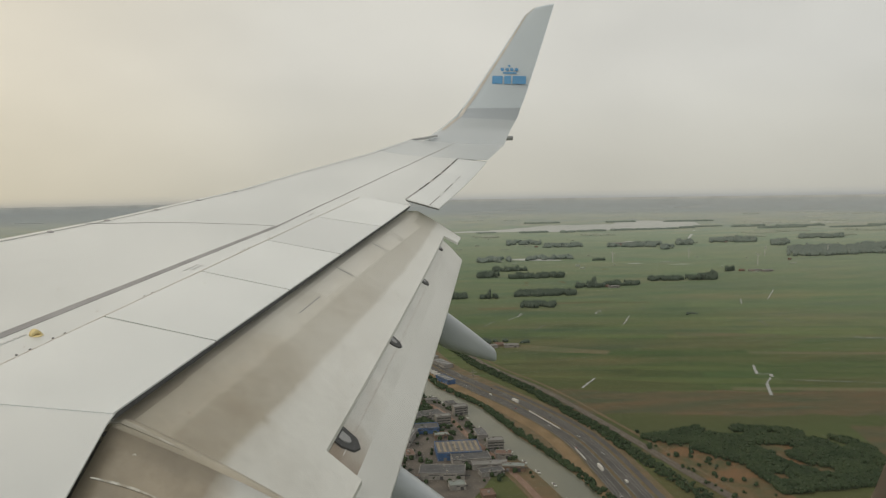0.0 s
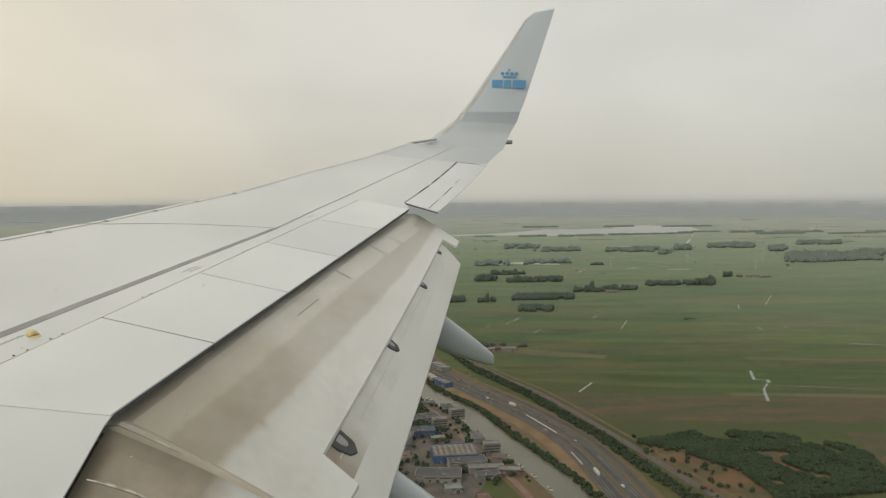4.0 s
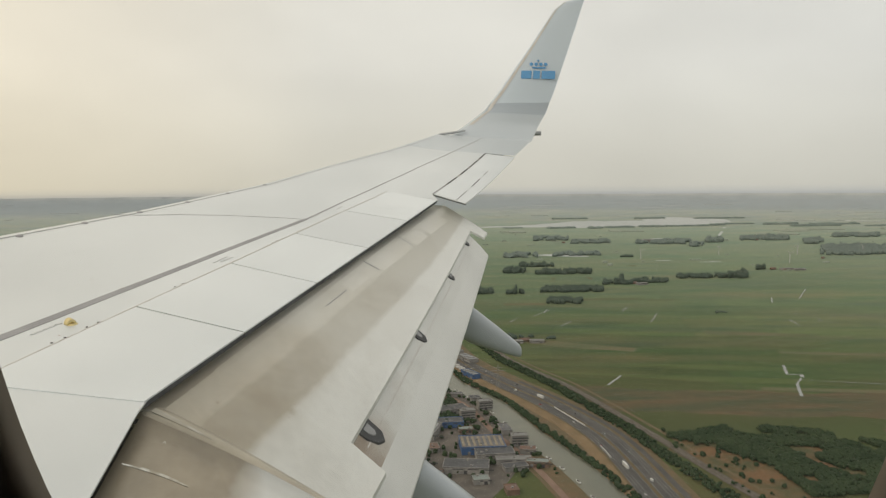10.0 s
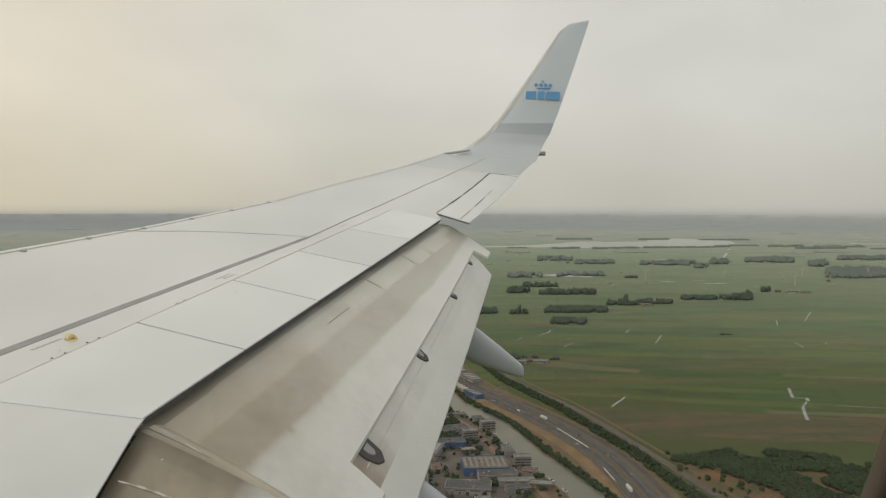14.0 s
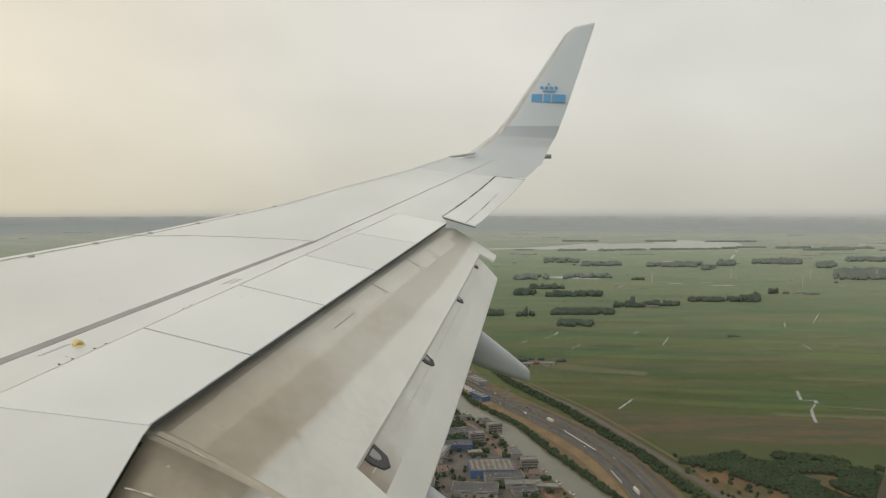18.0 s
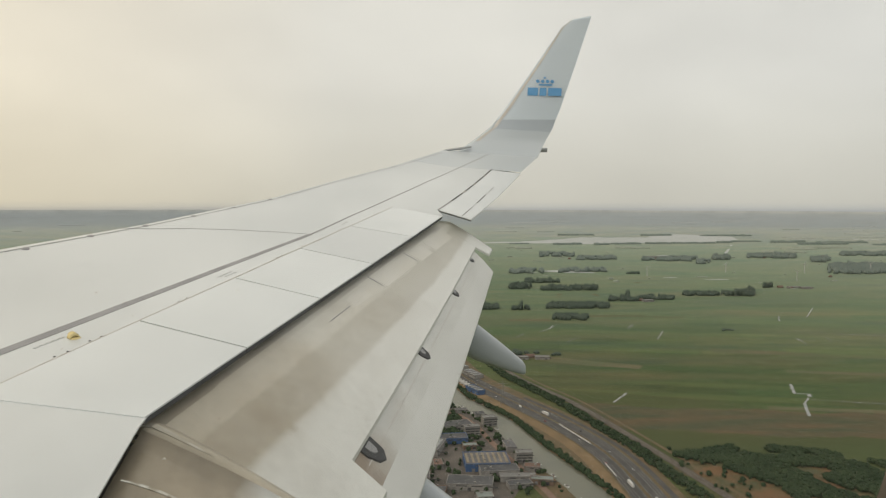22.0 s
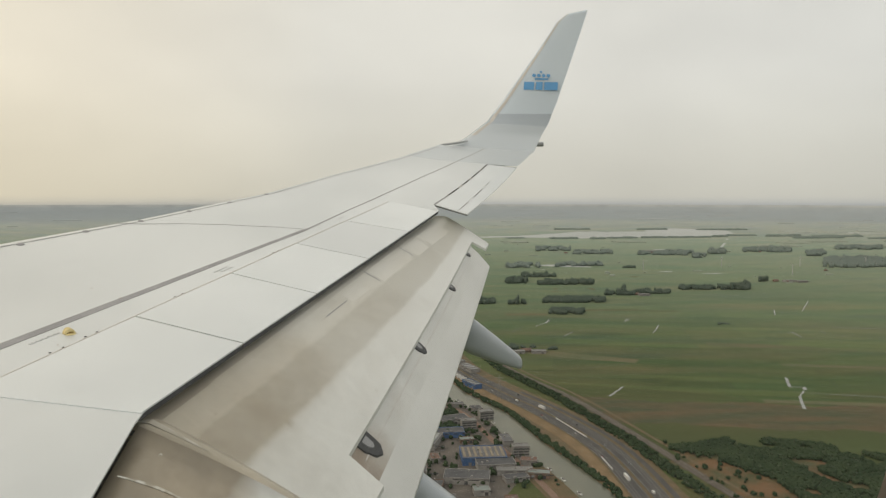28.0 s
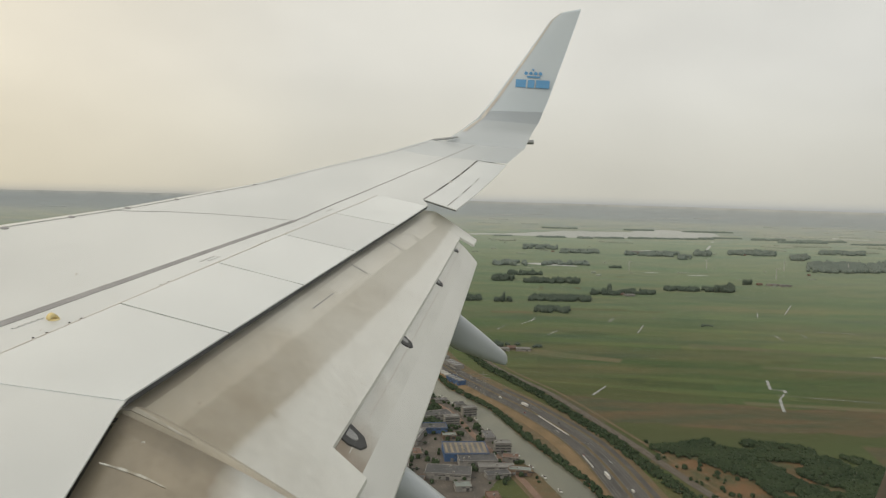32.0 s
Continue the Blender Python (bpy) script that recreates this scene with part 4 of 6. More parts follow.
    sc = nt.nodes.new("ShaderNodeMath")
    sc.operation = "MULTIPLY"
    sc.inputs[1].default_value = 0.6
    nt.links.new(br.outputs["Fac"], sc.inputs[0])
    nt.links.new(sc.outputs[0], dk.inputs["Factor"]), nt.links.new(out, dk.inputs[6])
    dk.inputs[7].default_value = (0.038, 0.054, 0.028, 1)
    out = dk.outputs[2]
    out = blend(out, 0.006, *((0.44, 0.72) if distant else (0.38, 0.74)), (0.116, 0.104, 0.055) if distant else (0.108, 0.086, 0.041), 5.0, (0.35, 1.6, 1))  # dry and mown patches
    out = blend(out, 0.011, 0.55, 0.8, (0.036, 0.050, 0.020), 6.0, (0.4, 1.4, 1))  # rushes
    out = blend(out, 0.09, 0.5, 0.85, (0.092, 0.114, 0.044), 6.0, (0.5, 1.5, 1))
    out = blend(out, 0.35, 0.45, 0.8, (0.050, 0.072, 0.028), 5.0)  # tussocks
    if not distant:
        out = blend(out, 0.0025, 0.38, 0.62, (0.064, 0.076, 0.032), 7.0, (0.4, 1.6, 1))  # damp, heavily grazed meadows
    if distant:
        out = blend(out, 0.004, 0.55, 0.75, (0.056, 0.078, 0.046), 8.0, (0.5, 2.2, 1))  # hedges and woods
    if distant:  # haze painted into the base colour: paler and bluer with distance
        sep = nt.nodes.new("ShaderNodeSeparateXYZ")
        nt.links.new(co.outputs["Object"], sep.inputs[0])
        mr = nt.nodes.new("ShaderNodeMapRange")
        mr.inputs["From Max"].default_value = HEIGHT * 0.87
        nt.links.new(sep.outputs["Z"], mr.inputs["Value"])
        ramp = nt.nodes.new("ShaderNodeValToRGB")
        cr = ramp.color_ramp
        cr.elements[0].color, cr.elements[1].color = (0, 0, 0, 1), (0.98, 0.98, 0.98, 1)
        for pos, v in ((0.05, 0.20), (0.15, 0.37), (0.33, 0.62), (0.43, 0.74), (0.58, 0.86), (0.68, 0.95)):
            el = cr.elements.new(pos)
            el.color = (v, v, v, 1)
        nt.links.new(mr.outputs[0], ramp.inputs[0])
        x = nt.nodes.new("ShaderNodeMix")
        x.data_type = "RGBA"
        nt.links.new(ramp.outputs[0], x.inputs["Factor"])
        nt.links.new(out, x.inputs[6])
        haze_tint = nt.nodes.new("ShaderNodeValToRGB")  # haze colour: pale green over far meadows, blue-grey under the horizon
        tr = haze_tint.color_ramp
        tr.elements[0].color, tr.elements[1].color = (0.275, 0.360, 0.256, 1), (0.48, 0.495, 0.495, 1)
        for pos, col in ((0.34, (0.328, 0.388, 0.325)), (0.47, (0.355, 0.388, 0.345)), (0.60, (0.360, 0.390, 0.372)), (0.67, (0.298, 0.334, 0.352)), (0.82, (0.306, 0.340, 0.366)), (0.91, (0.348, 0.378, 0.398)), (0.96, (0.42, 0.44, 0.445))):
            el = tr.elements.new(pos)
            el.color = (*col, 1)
        nt.links.new(mr.outputs[0], haze_tint.inputs[0])
        nt.links.new(haze_tint.outputs[0], x.inputs[7])
        n = nt.nodes.new("ShaderNodeTexNoise")  # distant woods and towns, patch by patch, in haze-paled blue-grey
        n.inputs["Scale"].default_value, n.inputs["Detail"].default_value, n.inputs["Roughness"].default_value = 0.008, 11.0, 0.68
        nt.links.new(co.outputs["Object"], n.inputs["Vector"])
        r1, r2, pr = nt.nodes.new("ShaderNodeMapRange"), nt.nodes.new("ShaderNodeMapRange"), nt.nodes.new("ShaderNodeMath")
        r1.inputs["From Min"].default_value, r1.inputs["From Max"].default_value, r1.inputs["To Max"].default_value = 0.44, 0.66, 0.65
        r2.inputs["From Min"].default_value, r2.inputs["From Max"].default_value = 0.36, 0.46
        nt.links.new(n.outputs["Fac"], r1.inputs["Value"]), nt.links.new(mr.outputs[0], r2.inputs["Value"])
        pr.operation = "MULTIPLY"
        nt.links.new(r1.outputs[0], pr.inputs[0]), nt.links.new(r2.outputs[0], pr.inputs[1])
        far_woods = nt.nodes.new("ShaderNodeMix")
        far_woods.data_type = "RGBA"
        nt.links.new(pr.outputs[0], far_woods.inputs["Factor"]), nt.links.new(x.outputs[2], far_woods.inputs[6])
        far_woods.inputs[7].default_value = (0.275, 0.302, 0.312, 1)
        out = far_woods.outputs[2]
        mp3 = nt.nodes.new("ShaderNodeMapping")  # meadows mown, grazed or dry
        mp3.inputs["Scale"].default_value, mp3.inputs["Rotation"].default_value = (0.4, 1.5, 1), (0, 0, radians(9))
        nt.links.new(co.outputs["Object"], mp3.inputs["Vector"])
        pn = nt.nodes.new("ShaderNodeTexNoise")
        pn.inputs["Scale"].default_value, pn.inputs["Detail"].default_value, pn.inputs["Roughness"].default_value = 0.011, 9.0, 0.66
        nt.links.new(mp3.outputs[0], pn.inputs["Vector"])
        pc = nt.nodes.new("ShaderNodeValToRGB")
        pc.color_ramp.elements[0].color, pc.color_ramp.elements[1].color = (0.83, 0.93, 0.94, 1), (1.16, 1.07, 1.02, 1)
        pc.color_ramp.elements[0].position, pc.color_ramp.elements[1].position = 0.34, 0.68
        nt.links.new(pn.outputs["Fac"], pc.inputs[0])
        pm = nt.nodes.new("ShaderNodeMix")
        pm.data_type, pm.blend_type = "RGBA", "MULTIPLY"
        r3 = nt.nodes.new("ShaderNodeMapRange")
        r3.inputs["From Min"].default_value, r3.inputs["From Max"].default_value = 0.75, 0.45
        nt.links.new(mr.outputs[0], r3.inputs["Value"]), nt.links.new(r3.outputs[0], pm.inputs["Factor"])
        nt.links.new(out, pm.inputs[6]), nt.links.new(pc.outputs[0], pm.inputs[7])
        out = pm.outputs[2]
    nt.links.new(out, bs.inputs["Base Color"])
    return m


GRASS = field_material("polder_grass", 0)

HAZED_LAND = field_material("hazed_far_land", 2)
WATER = material("canal_water", (0.11, 0.115, 0.085), (0.14, 0.14, 0.10), 0.02, 0.28, bump=0.02, bump_scale=0.8, spec=0.28)
BRIGHT_WATER = material("open_water", (0.14, 0.15, 0.13), (0.20, 0.205, 0.19), 0.03, 0.22, spec=0.4)
ASPHALT = material("asphalt", (0.048, 0.047, 0.047), (0.072, 0.069, 0.066), 0.05, 0.85, grain=0.1)
VERGE = material("dry_verge", (0.135, 0.090, 0.048), (0.095, 0.080, 0.040), 0.06, 0.95, grain=0.15)
SAND = material("bare_soil", (0.20, 0.135, 0.07), (0.145, 0.10, 0.05), 0.03, 0.95, grain=0.12)
YARD_RED = material("brick_paving", (0.16, 0.10, 0.075), (0.21, 0.14, 0.105), 0.1, 0.9, grain=0.12)
ROOF_DARK = material("dark_flat_roof", (0.055, 0.057, 0.062), (0.095, 0.095, 0.10), 0.07, 0.85, grain=0.12)
ROOF_GREEN = material("grey_green_roof", (0.17, 0.20, 0.19), (0.22, 0.25, 0.24), 0.08, 0.8)
ROOF_BROWN = material("brown_roof_rib", (0.20, 0.17, 0.125), (0.26, 0.22, 0.165), 0.1, 0.85)
ROOF_WHITE = material("white_metal", (0.50, 0.50, 0.49), (0.58, 0.58, 0.57), 0.2, 0.5)
WALL_PALE = material("pale_wall", (0.17, 0.165, 0.155), (0.23, 0.222, 0.205), 0.1, 0.8)
TURBINE = material("turbine_white", (0.38, 0.39, 0.38), (0.42, 0.43, 0.42), 0.1, 0.5)
BALLAST = material("ballast", (0.072, 0.058, 0.045), (0.105, 0.086, 0.066), 0.2, 0.95, grain=0.15)
HEATH = material("heath", (0.138, 0.076, 0.032), (0.060, 0.062, 0.024), 0.03, 0.95, grain=0.2, bump_scale=0.3, spread=(0.4, 0.6))
RUSHES = material("rushes", (0.046, 0.056, 0.022), (0.092, 0.062, 0.026), 0.022, 0.95, grain=0.3, bump_scale=0.16, stretch=(0.3, 1.5, 1), spread=(0.36, 0.66))
DRY = material("dry_grass", (0.112, 0.096, 0.046), (0.074, 0.088, 0.036), 0.012, 0.95, stretch=(0.5, 2, 1), grain=0.1)
# lake: pale sky reflection and haze are put into the base colour
LAKE = material("lake_sky_sheen", (0.345, 0.368, 0.362), (0.395, 0.415, 0.41), 0.004, 0.5, spec=0.2)
# MID_LEAF and the FAR_LEAFs: leaf green with haze painted in, paler by distance
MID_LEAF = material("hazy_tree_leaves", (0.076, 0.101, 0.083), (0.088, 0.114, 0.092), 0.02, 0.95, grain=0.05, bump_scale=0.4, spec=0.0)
LEAF = material("tree_leaves", (0.025, 0.042, 0.022), (0.038, 0.057, 0.029), 0.03, 0.9, grain=0.35, bump_scale=0.5, spec=0.1)
FAR_LEAF1 = material("haze_paled_trees", (0.250, 0.282, 0.240), (0.280, 0.312, 0.268), 0.01, 0.95, grain=0.08, spec=0.0)
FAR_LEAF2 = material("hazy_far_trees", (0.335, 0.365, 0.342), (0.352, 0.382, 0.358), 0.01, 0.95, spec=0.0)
FAR_LEAF3 = material("haze_faint_trees", (0.345, 0.372, 0.382), (0.360, 0.387, 0.396), 0.01, 0.95, spec=0.0)
FAR_LEAF = material("far_hazed_leaves", (0.158, 0.195, 0.180), (0.178, 0.214, 0.196), 0.03, 0.95, grain=0.05, spec=0.0)
YARD = material("paved_yard", (0.075, 0.067, 0.060), (0.125, 0.108, 0.093), 0.05, 0.9, grain=0.15)
ROOF_GREY = material("grey_flat_roof", (0.095, 0.095, 0.10), (0.15, 0.15, 0.155), 0.06, 0.85, grain=0.1)
ROOF_PALE = material("pale_flat_roof", (0.15, 0.15, 0.148), (0.22, 0.22, 0.215), 0.06, 0.8, grain=0.1)
WALL_GREY = material("grey_cladding", (0.19, 0.185, 0.18), (0.27, 0.26, 0.245), 0.1, 0.7)
WALL_BLUE = material("blue_cladding", (0.035, 0.085, 0.20), (0.05, 0.11, 0.25), 0.1, 0.6)
BRICK = material("brown_brick", (0.13, 0.085, 0.062), (0.17, 0.115, 0.085), 0.3, 0.9)
TILE = material("roof_tile", (0.16, 0.085, 0.06), (0.12, 0.10, 0.09), 0.08, 0.85)
SKYLIGHT = material("skylight_sheet", (0.18, 0.19, 0.19), (0.25, 0.262, 0.262), 0.2, 0.4)
MARK = material("road_paint", (0.22, 0.22, 0.21), (0.32, 0.32, 0.30), 1, 0.7)

# ground: one sheet, flat near by and drawn in beyond
angs = [radians(a) for a in range(0, 361, 3)]
dists = [0, 200, 400, 600, 800, 1000, 1200]
rows_ = [[far(d * math.sin(a), d * math.cos(a)) for a in angs] for d in dists[1:]]
bm, vs = grid_bm(rows_)
bm.faces.new([v for v in vs[0][:-1]])
bmesh.ops.remove_doubles(bm, verts=bm.verts, dist=0.01)
bmesh.ops.recalc_face_normals(bm, faces=bm.faces)
ground = part("ground", bm, GRASS)
tagged(ground, "flat green polder meadows in long strips", "ground", kind="structure")
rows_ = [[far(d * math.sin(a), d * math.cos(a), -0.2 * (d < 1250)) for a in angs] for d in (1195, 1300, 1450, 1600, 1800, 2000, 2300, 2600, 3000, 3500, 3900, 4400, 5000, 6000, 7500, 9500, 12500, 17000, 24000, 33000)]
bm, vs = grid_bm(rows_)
backdrop = part("backdrop", bm, HAZED_LAND, smooth=True)
normals_ = []  # shading normals overridden: level, tipped to the eye far off to lighten it
for v in backdrop.data.vertices:
    k_ = min(max((v.co.z - 150) / 90, 0), 1) * 0.8
    normals_.append((Vector((0, 0, 1)) - Vector((v.co.x, v.co.y, 0)).normalized() * k_).normalized()[:])
backdrop.data.normals_split_custom_set_from_vertices(normals_)
tagged(backdrop, "hazy distant fields and woods reaching the horizon", "distant land", kind="structure")


def ribbon(name, pts, width, mat, lift, label, category, kind="structure", parent=None, step=14, off=0.0):
    """A band along a map line."""
    P = [Vector((x, y)) for x, y in pts]
    # Catmull-Rom through the points
    line = []
    for i in range(len(P) - 1):
        a, b, c, d = P[max(i - 1, 0)], P[i], P[i + 1], P[min(i + 2, len(P) - 1)]
        n = max(2, int((c - b).length / step))
        for k in range(n):
            t = k / n
            line.append(0.5 * (2 * b + (c - a) * t + (2 * a - 5 * b + 4 * c - d) * t * t + (3 * b - a - 3 * c + d) * t ** 3))
    line.append(P[-1])
    rows_ = []
    for i, p in enumerate(line):
        t = (line[min(i + 1, len(line) - 1)] - line[max(i - 1, 0)]).normalized()
        nrm = Vector((-t.y, t.x))
        w = width(i / (len(line) - 1)) if callable(width) else width
        rows_.append([M(*(p + nrm * (off + w * q)), lift) for q in (-.5, .5)])
    bm, _ = grid_bm(rows_)
    bmesh.ops.recalc_face_normals(bm, faces=bm.faces)
    ob = part(name, bm, mat, parent)
    if not parent:
        tagged(ob, label, category, kind=kind)
    return ob


CANAL = [(265, 560), (222, 766), (177, 901), (143, 1022), (86, 1133), (29, 1330), (-57, 1529), (-140, 1740), (-224, 1880), (-458, 2377), (-700, 2900)]
HIGHWAY = [(300, 520), (288, 700), (270, 880), (222, 1022), (170, 1130), (98, 1300), (27, 1637), (-60, 1900), (-173, 2261), (-349, 2731)]
RAILWAY = [(430, 560), (372, 740), (330, 900), (268, 1110), (190, 1300), (110, 1640), (20, 1950), (-90, 2300)]
ribbon("canal_bank", CANAL, 104, VERGE, 0.12, "dry grassy canal bank", "bank")
ribbon("canal", CANAL, 38, WATER, 0.35, "grey-green canal beside the motorway", "canal")
ribbon("verge", HIGHWAY, 78, VERGE, 0.2, "dry brown verge of the motorway", "verge")
ribbon("sandy_verge", HIGHWAY[:6], 16, SAND, 0.3, "bare sandy strip beside the motorway", "verge", off=30)
ribbon("motorway", HIGHWAY, 17, ASPHALT, 0.5, "grey asphalt motorway carriageway", "motorway", off=10.5)
ribbon("motorway", HIGHWAY, 17, ASPHALT, 0.5, "grey asphalt motorway carriageway", "motorway", off=-10.5)
ribbon("slip_road", HIGHWAY[:5], 7, ASPHALT, 0.45, "narrow asphalt road beside the motorway", "road", off=-27)
for o in (-18.2, -14.5, -10.8, -3.0, 3.0, 10.8, 14.5, 18.2):
    ribbon("lane_line", HIGHWAY, 0.28, MARK, 0.6, "white painted lane line", "lane line", off=o)
ribbon("railway", RAILWAY, 12, BALLAST, 0.6, "brown ballast railway line along the meadows", "railway")
for o in (-3.2, -1.7, 1.7, 3.2):
    ribbon("rail", RAILWAY, 0.25, WALL_GREY, 0.75, "steel rail", "rail", off=o)
ribbon("field_track", [(x + 16, y + 6) for x, y in RAILWAY], 5, VERGE, 0.15, "dry track along the railway", "track")

# ditches and pools that catch the sky
bend = np.random.default_rng(21)


def uneven(line, n):
    """The line with small bends in it."""
    out = []
    for a, b in zip(line, line[1:]):
        a, b = Vector(a), Vector(b)
        side = Vector((a.y - b.y, b.x - a.x)).normalized()
        out += [a + (b - a) * (i / n) + side * (bend.normal(0, 0.5) if i else 0) for i in range(n)]
    return [tuple(p) for p in out] + [line[-1]]


for line, w in (([(662, 1233), (640, 1174)], 12), ([(638, 1173), (664, 1169)], 7), ([(662, 1170), (655, 1152)], 13), ([(650, 1148), (626, 1112)], 7), ([(627, 1114), (601, 1047)], 12), ([(331, 1116), (366, 1173)], 9), ([(554, 1646), (599, 1751)], 6), ([(326, 1773), (342, 1830)], 5), ([(526, 1800), (549, 1845)], 5),
                ([(339, 1602), (371, 1657)], 5), ([(950, 1899), (990, 1991)], 6), ([(1056, 1969), (1164, 2149)], 6), ([(230, 1656), (258, 1715)], 4),
                ([(295, 1730), (344, 1811)], 5), ([(878, 1659), (868, 1591)], 5), ([(325, 1301), (419, 1337)], 2), ([(522, 1787), (549, 1829)], 4),
                ([(652, 1855), (684, 1882)], 4), ([(952, 1674), (945, 1638)], 5)):
    ribbon("ditch", uneven(line, 6), w * 0.42, BRIGHT_WATER, 0.3, "narrow ditch reflecting the grey sky", "ditch")
for line, w in (([(833, 1661), (1126, 1562)], 4), ([(630, 1140), (914, 1073), (1189, 917)], 4), ([(1120, 1398), (1180, 1560), (1290, 1700), (1398, 1775)], 9), ([(941, 1014), (1189, 1017), (1361, 1031)], 4),
                ([(974, 1445), (1120, 1398), (1237, 1187), (1361, 1031)], 7), ([(932, 940), (1185, 855)], 5), ([(1001, 1715), (1111, 1696)], 5), ([(925, 1739), (985, 1729)], 5),
                ([(1177, 789), (1388, 973), (1400, 1060), (1421, 1153), (1517, 1331), (1500, 1443)], 14), ([(1722, 883), (1750, 1100), (1784, 1328)], 12)):
    ribbon("ditch", uneven(line, 4), lambda t, w=w: w * (0.40 + 0.12 * math.sin(23 * t + w) + 0.1 * math.sin(61 * t)), BRIGHT_WATER, 0.3, "long ditch between the meadows", "ditch")


def lake(near, far_, name="lake", label="pale open lake under the horizon", n=60, ragged=1.0):
    """Open water between two shores, each uneven."""
    def shore(pts, k, amp):
        q = k * (len(pts) - 1)
        i = min(int(q), len(pts) - 2)
        p = Vector(pts[i]).lerp(Vector(pts[i + 1]), q - i)
        edge = min(k, 1 - k) * 6
        return p.x, p.y + amp * min(edge, 1) * (noise.noise(Vector((k * 9, amp, 0))) + 0.6 * noise.noise(Vector((k * 31, amp, 4))))
    rows_ = [[M(*shore(near, i / n, 70 * ragged), 0.6), M(*shore(far_, i / n, 190 * ragged), 0.6)] for i in range(n + 1)]
    bm, _ = grid_bm(rows_)
    bmesh.ops.recalc_face_normals(bm, faces=bm.faces)
    return tagged(part(name, bm, LAKE), label, name, kind="structure")


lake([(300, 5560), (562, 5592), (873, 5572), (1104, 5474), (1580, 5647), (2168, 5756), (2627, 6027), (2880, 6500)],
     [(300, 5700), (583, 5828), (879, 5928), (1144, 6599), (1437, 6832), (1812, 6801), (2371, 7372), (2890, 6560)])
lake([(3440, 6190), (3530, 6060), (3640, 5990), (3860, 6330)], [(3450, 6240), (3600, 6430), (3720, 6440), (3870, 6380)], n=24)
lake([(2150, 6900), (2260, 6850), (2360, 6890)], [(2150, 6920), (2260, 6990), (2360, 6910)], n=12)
lake([(380, 3205), (440, 3215), (480, 3228)], [(390, 3225), (430, 3260), (480, 3240)], "pond", "pale pond among copses in the meadows", 16, 0.05)
lake([(500, 3290), (600, 3225), (735, 3200)], [(505, 3310), (590, 3345), (735, 3235)], "pond", "pale pond among copses in the meadows", 20, 0.05)
lake([(1320, 4265), (1370, 4255), (1425, 4275)], [(1325, 4290), (1370, 4330), (1425, 4295)], "pond", "pale pond among copses in the meadows", 12, 0.05)
lake([(975, 3010), (1005, 3008), (1040, 3012)], [(978, 3020), (1005, 3030), (1038, 3022)], "pond", "narrow pale pool in the meadow", 10, 0.05)
lake([(1130, 2942), (1180, 2940), (1228, 2944)], [(1134, 2952), (1180, 2960), (1224, 2954)], "pond", "narrow pale pool in the meadow", 10, 0.05)
ribbon("far_road", [(1700, 4250), (1743, 4343), (1980, 4880), (2214, 5426)], 16, LAKE, 0.5, "pale straight road far off in the meadows", "road")
for line, w in (([(222, 1462), (330, 1402), (437, 1352)], 46), ([(637, 1974), (973, 1981)], 40), ([(238, 1907), (349, 1909)], 34), ([(421, 2435), (586, 2439)], 60), ([(663, 2804), (843, 2809)], 60), ([(700, 1330), (980, 1290)], 20), ([(420, 2380), (560, 2390)], 16), ([(860, 1940), (1250, 1880)], 26), ([(630, 1520), (1000, 1440), (1400, 1300)], 40), ([(400, 1980), (700, 1990)], 30), ([(560, 1090), (800, 1060)], 18), ([(839, 1476), (1110, 1413)], 24)):
    ribbon("dry_strip", line, w, DRY, 0.12, "strip of dry mown grass", "meadow strip")

def blob_template(sub, seed, rough):
    bm = bmesh.new()
    bmesh.ops.create_icosphere(bm, subdivisions=sub, radius=1)
    for v in bm.verts:
        d = 1 + rough * noise.noise(v.co * 2.3 + Vector((seed * 7.1, seed, 0))) + rough * 0.6 * noise.noise(v.co * 5 + Vector((0, seed * 3.3, 9)))
        v.co = v.co * d
        v.co.z = max(v.co.z, -0.55)
    me = bpy.data.meshes.new("t")
    bm.to_mesh(me)
    bm.free()
    co = np.array([v.co[:] for v in me.vertices])
    fa = np.array([p.vertices[:] for p in me.polygons])
    bpy.data.meshes.remove(me)
    return co, fa


BLOBS = [blob_template(1, i, 0.55) for i in range(5)]
SMALL = [blob_template(1, i + 9, 0.28) for i in range(5)]
rng = np.random.default_rng(4)
FAR_MATS = (MID_LEAF, FAR_LEAF, FAR_LEAF1, FAR_LEAF2, FAR_LEAF3)


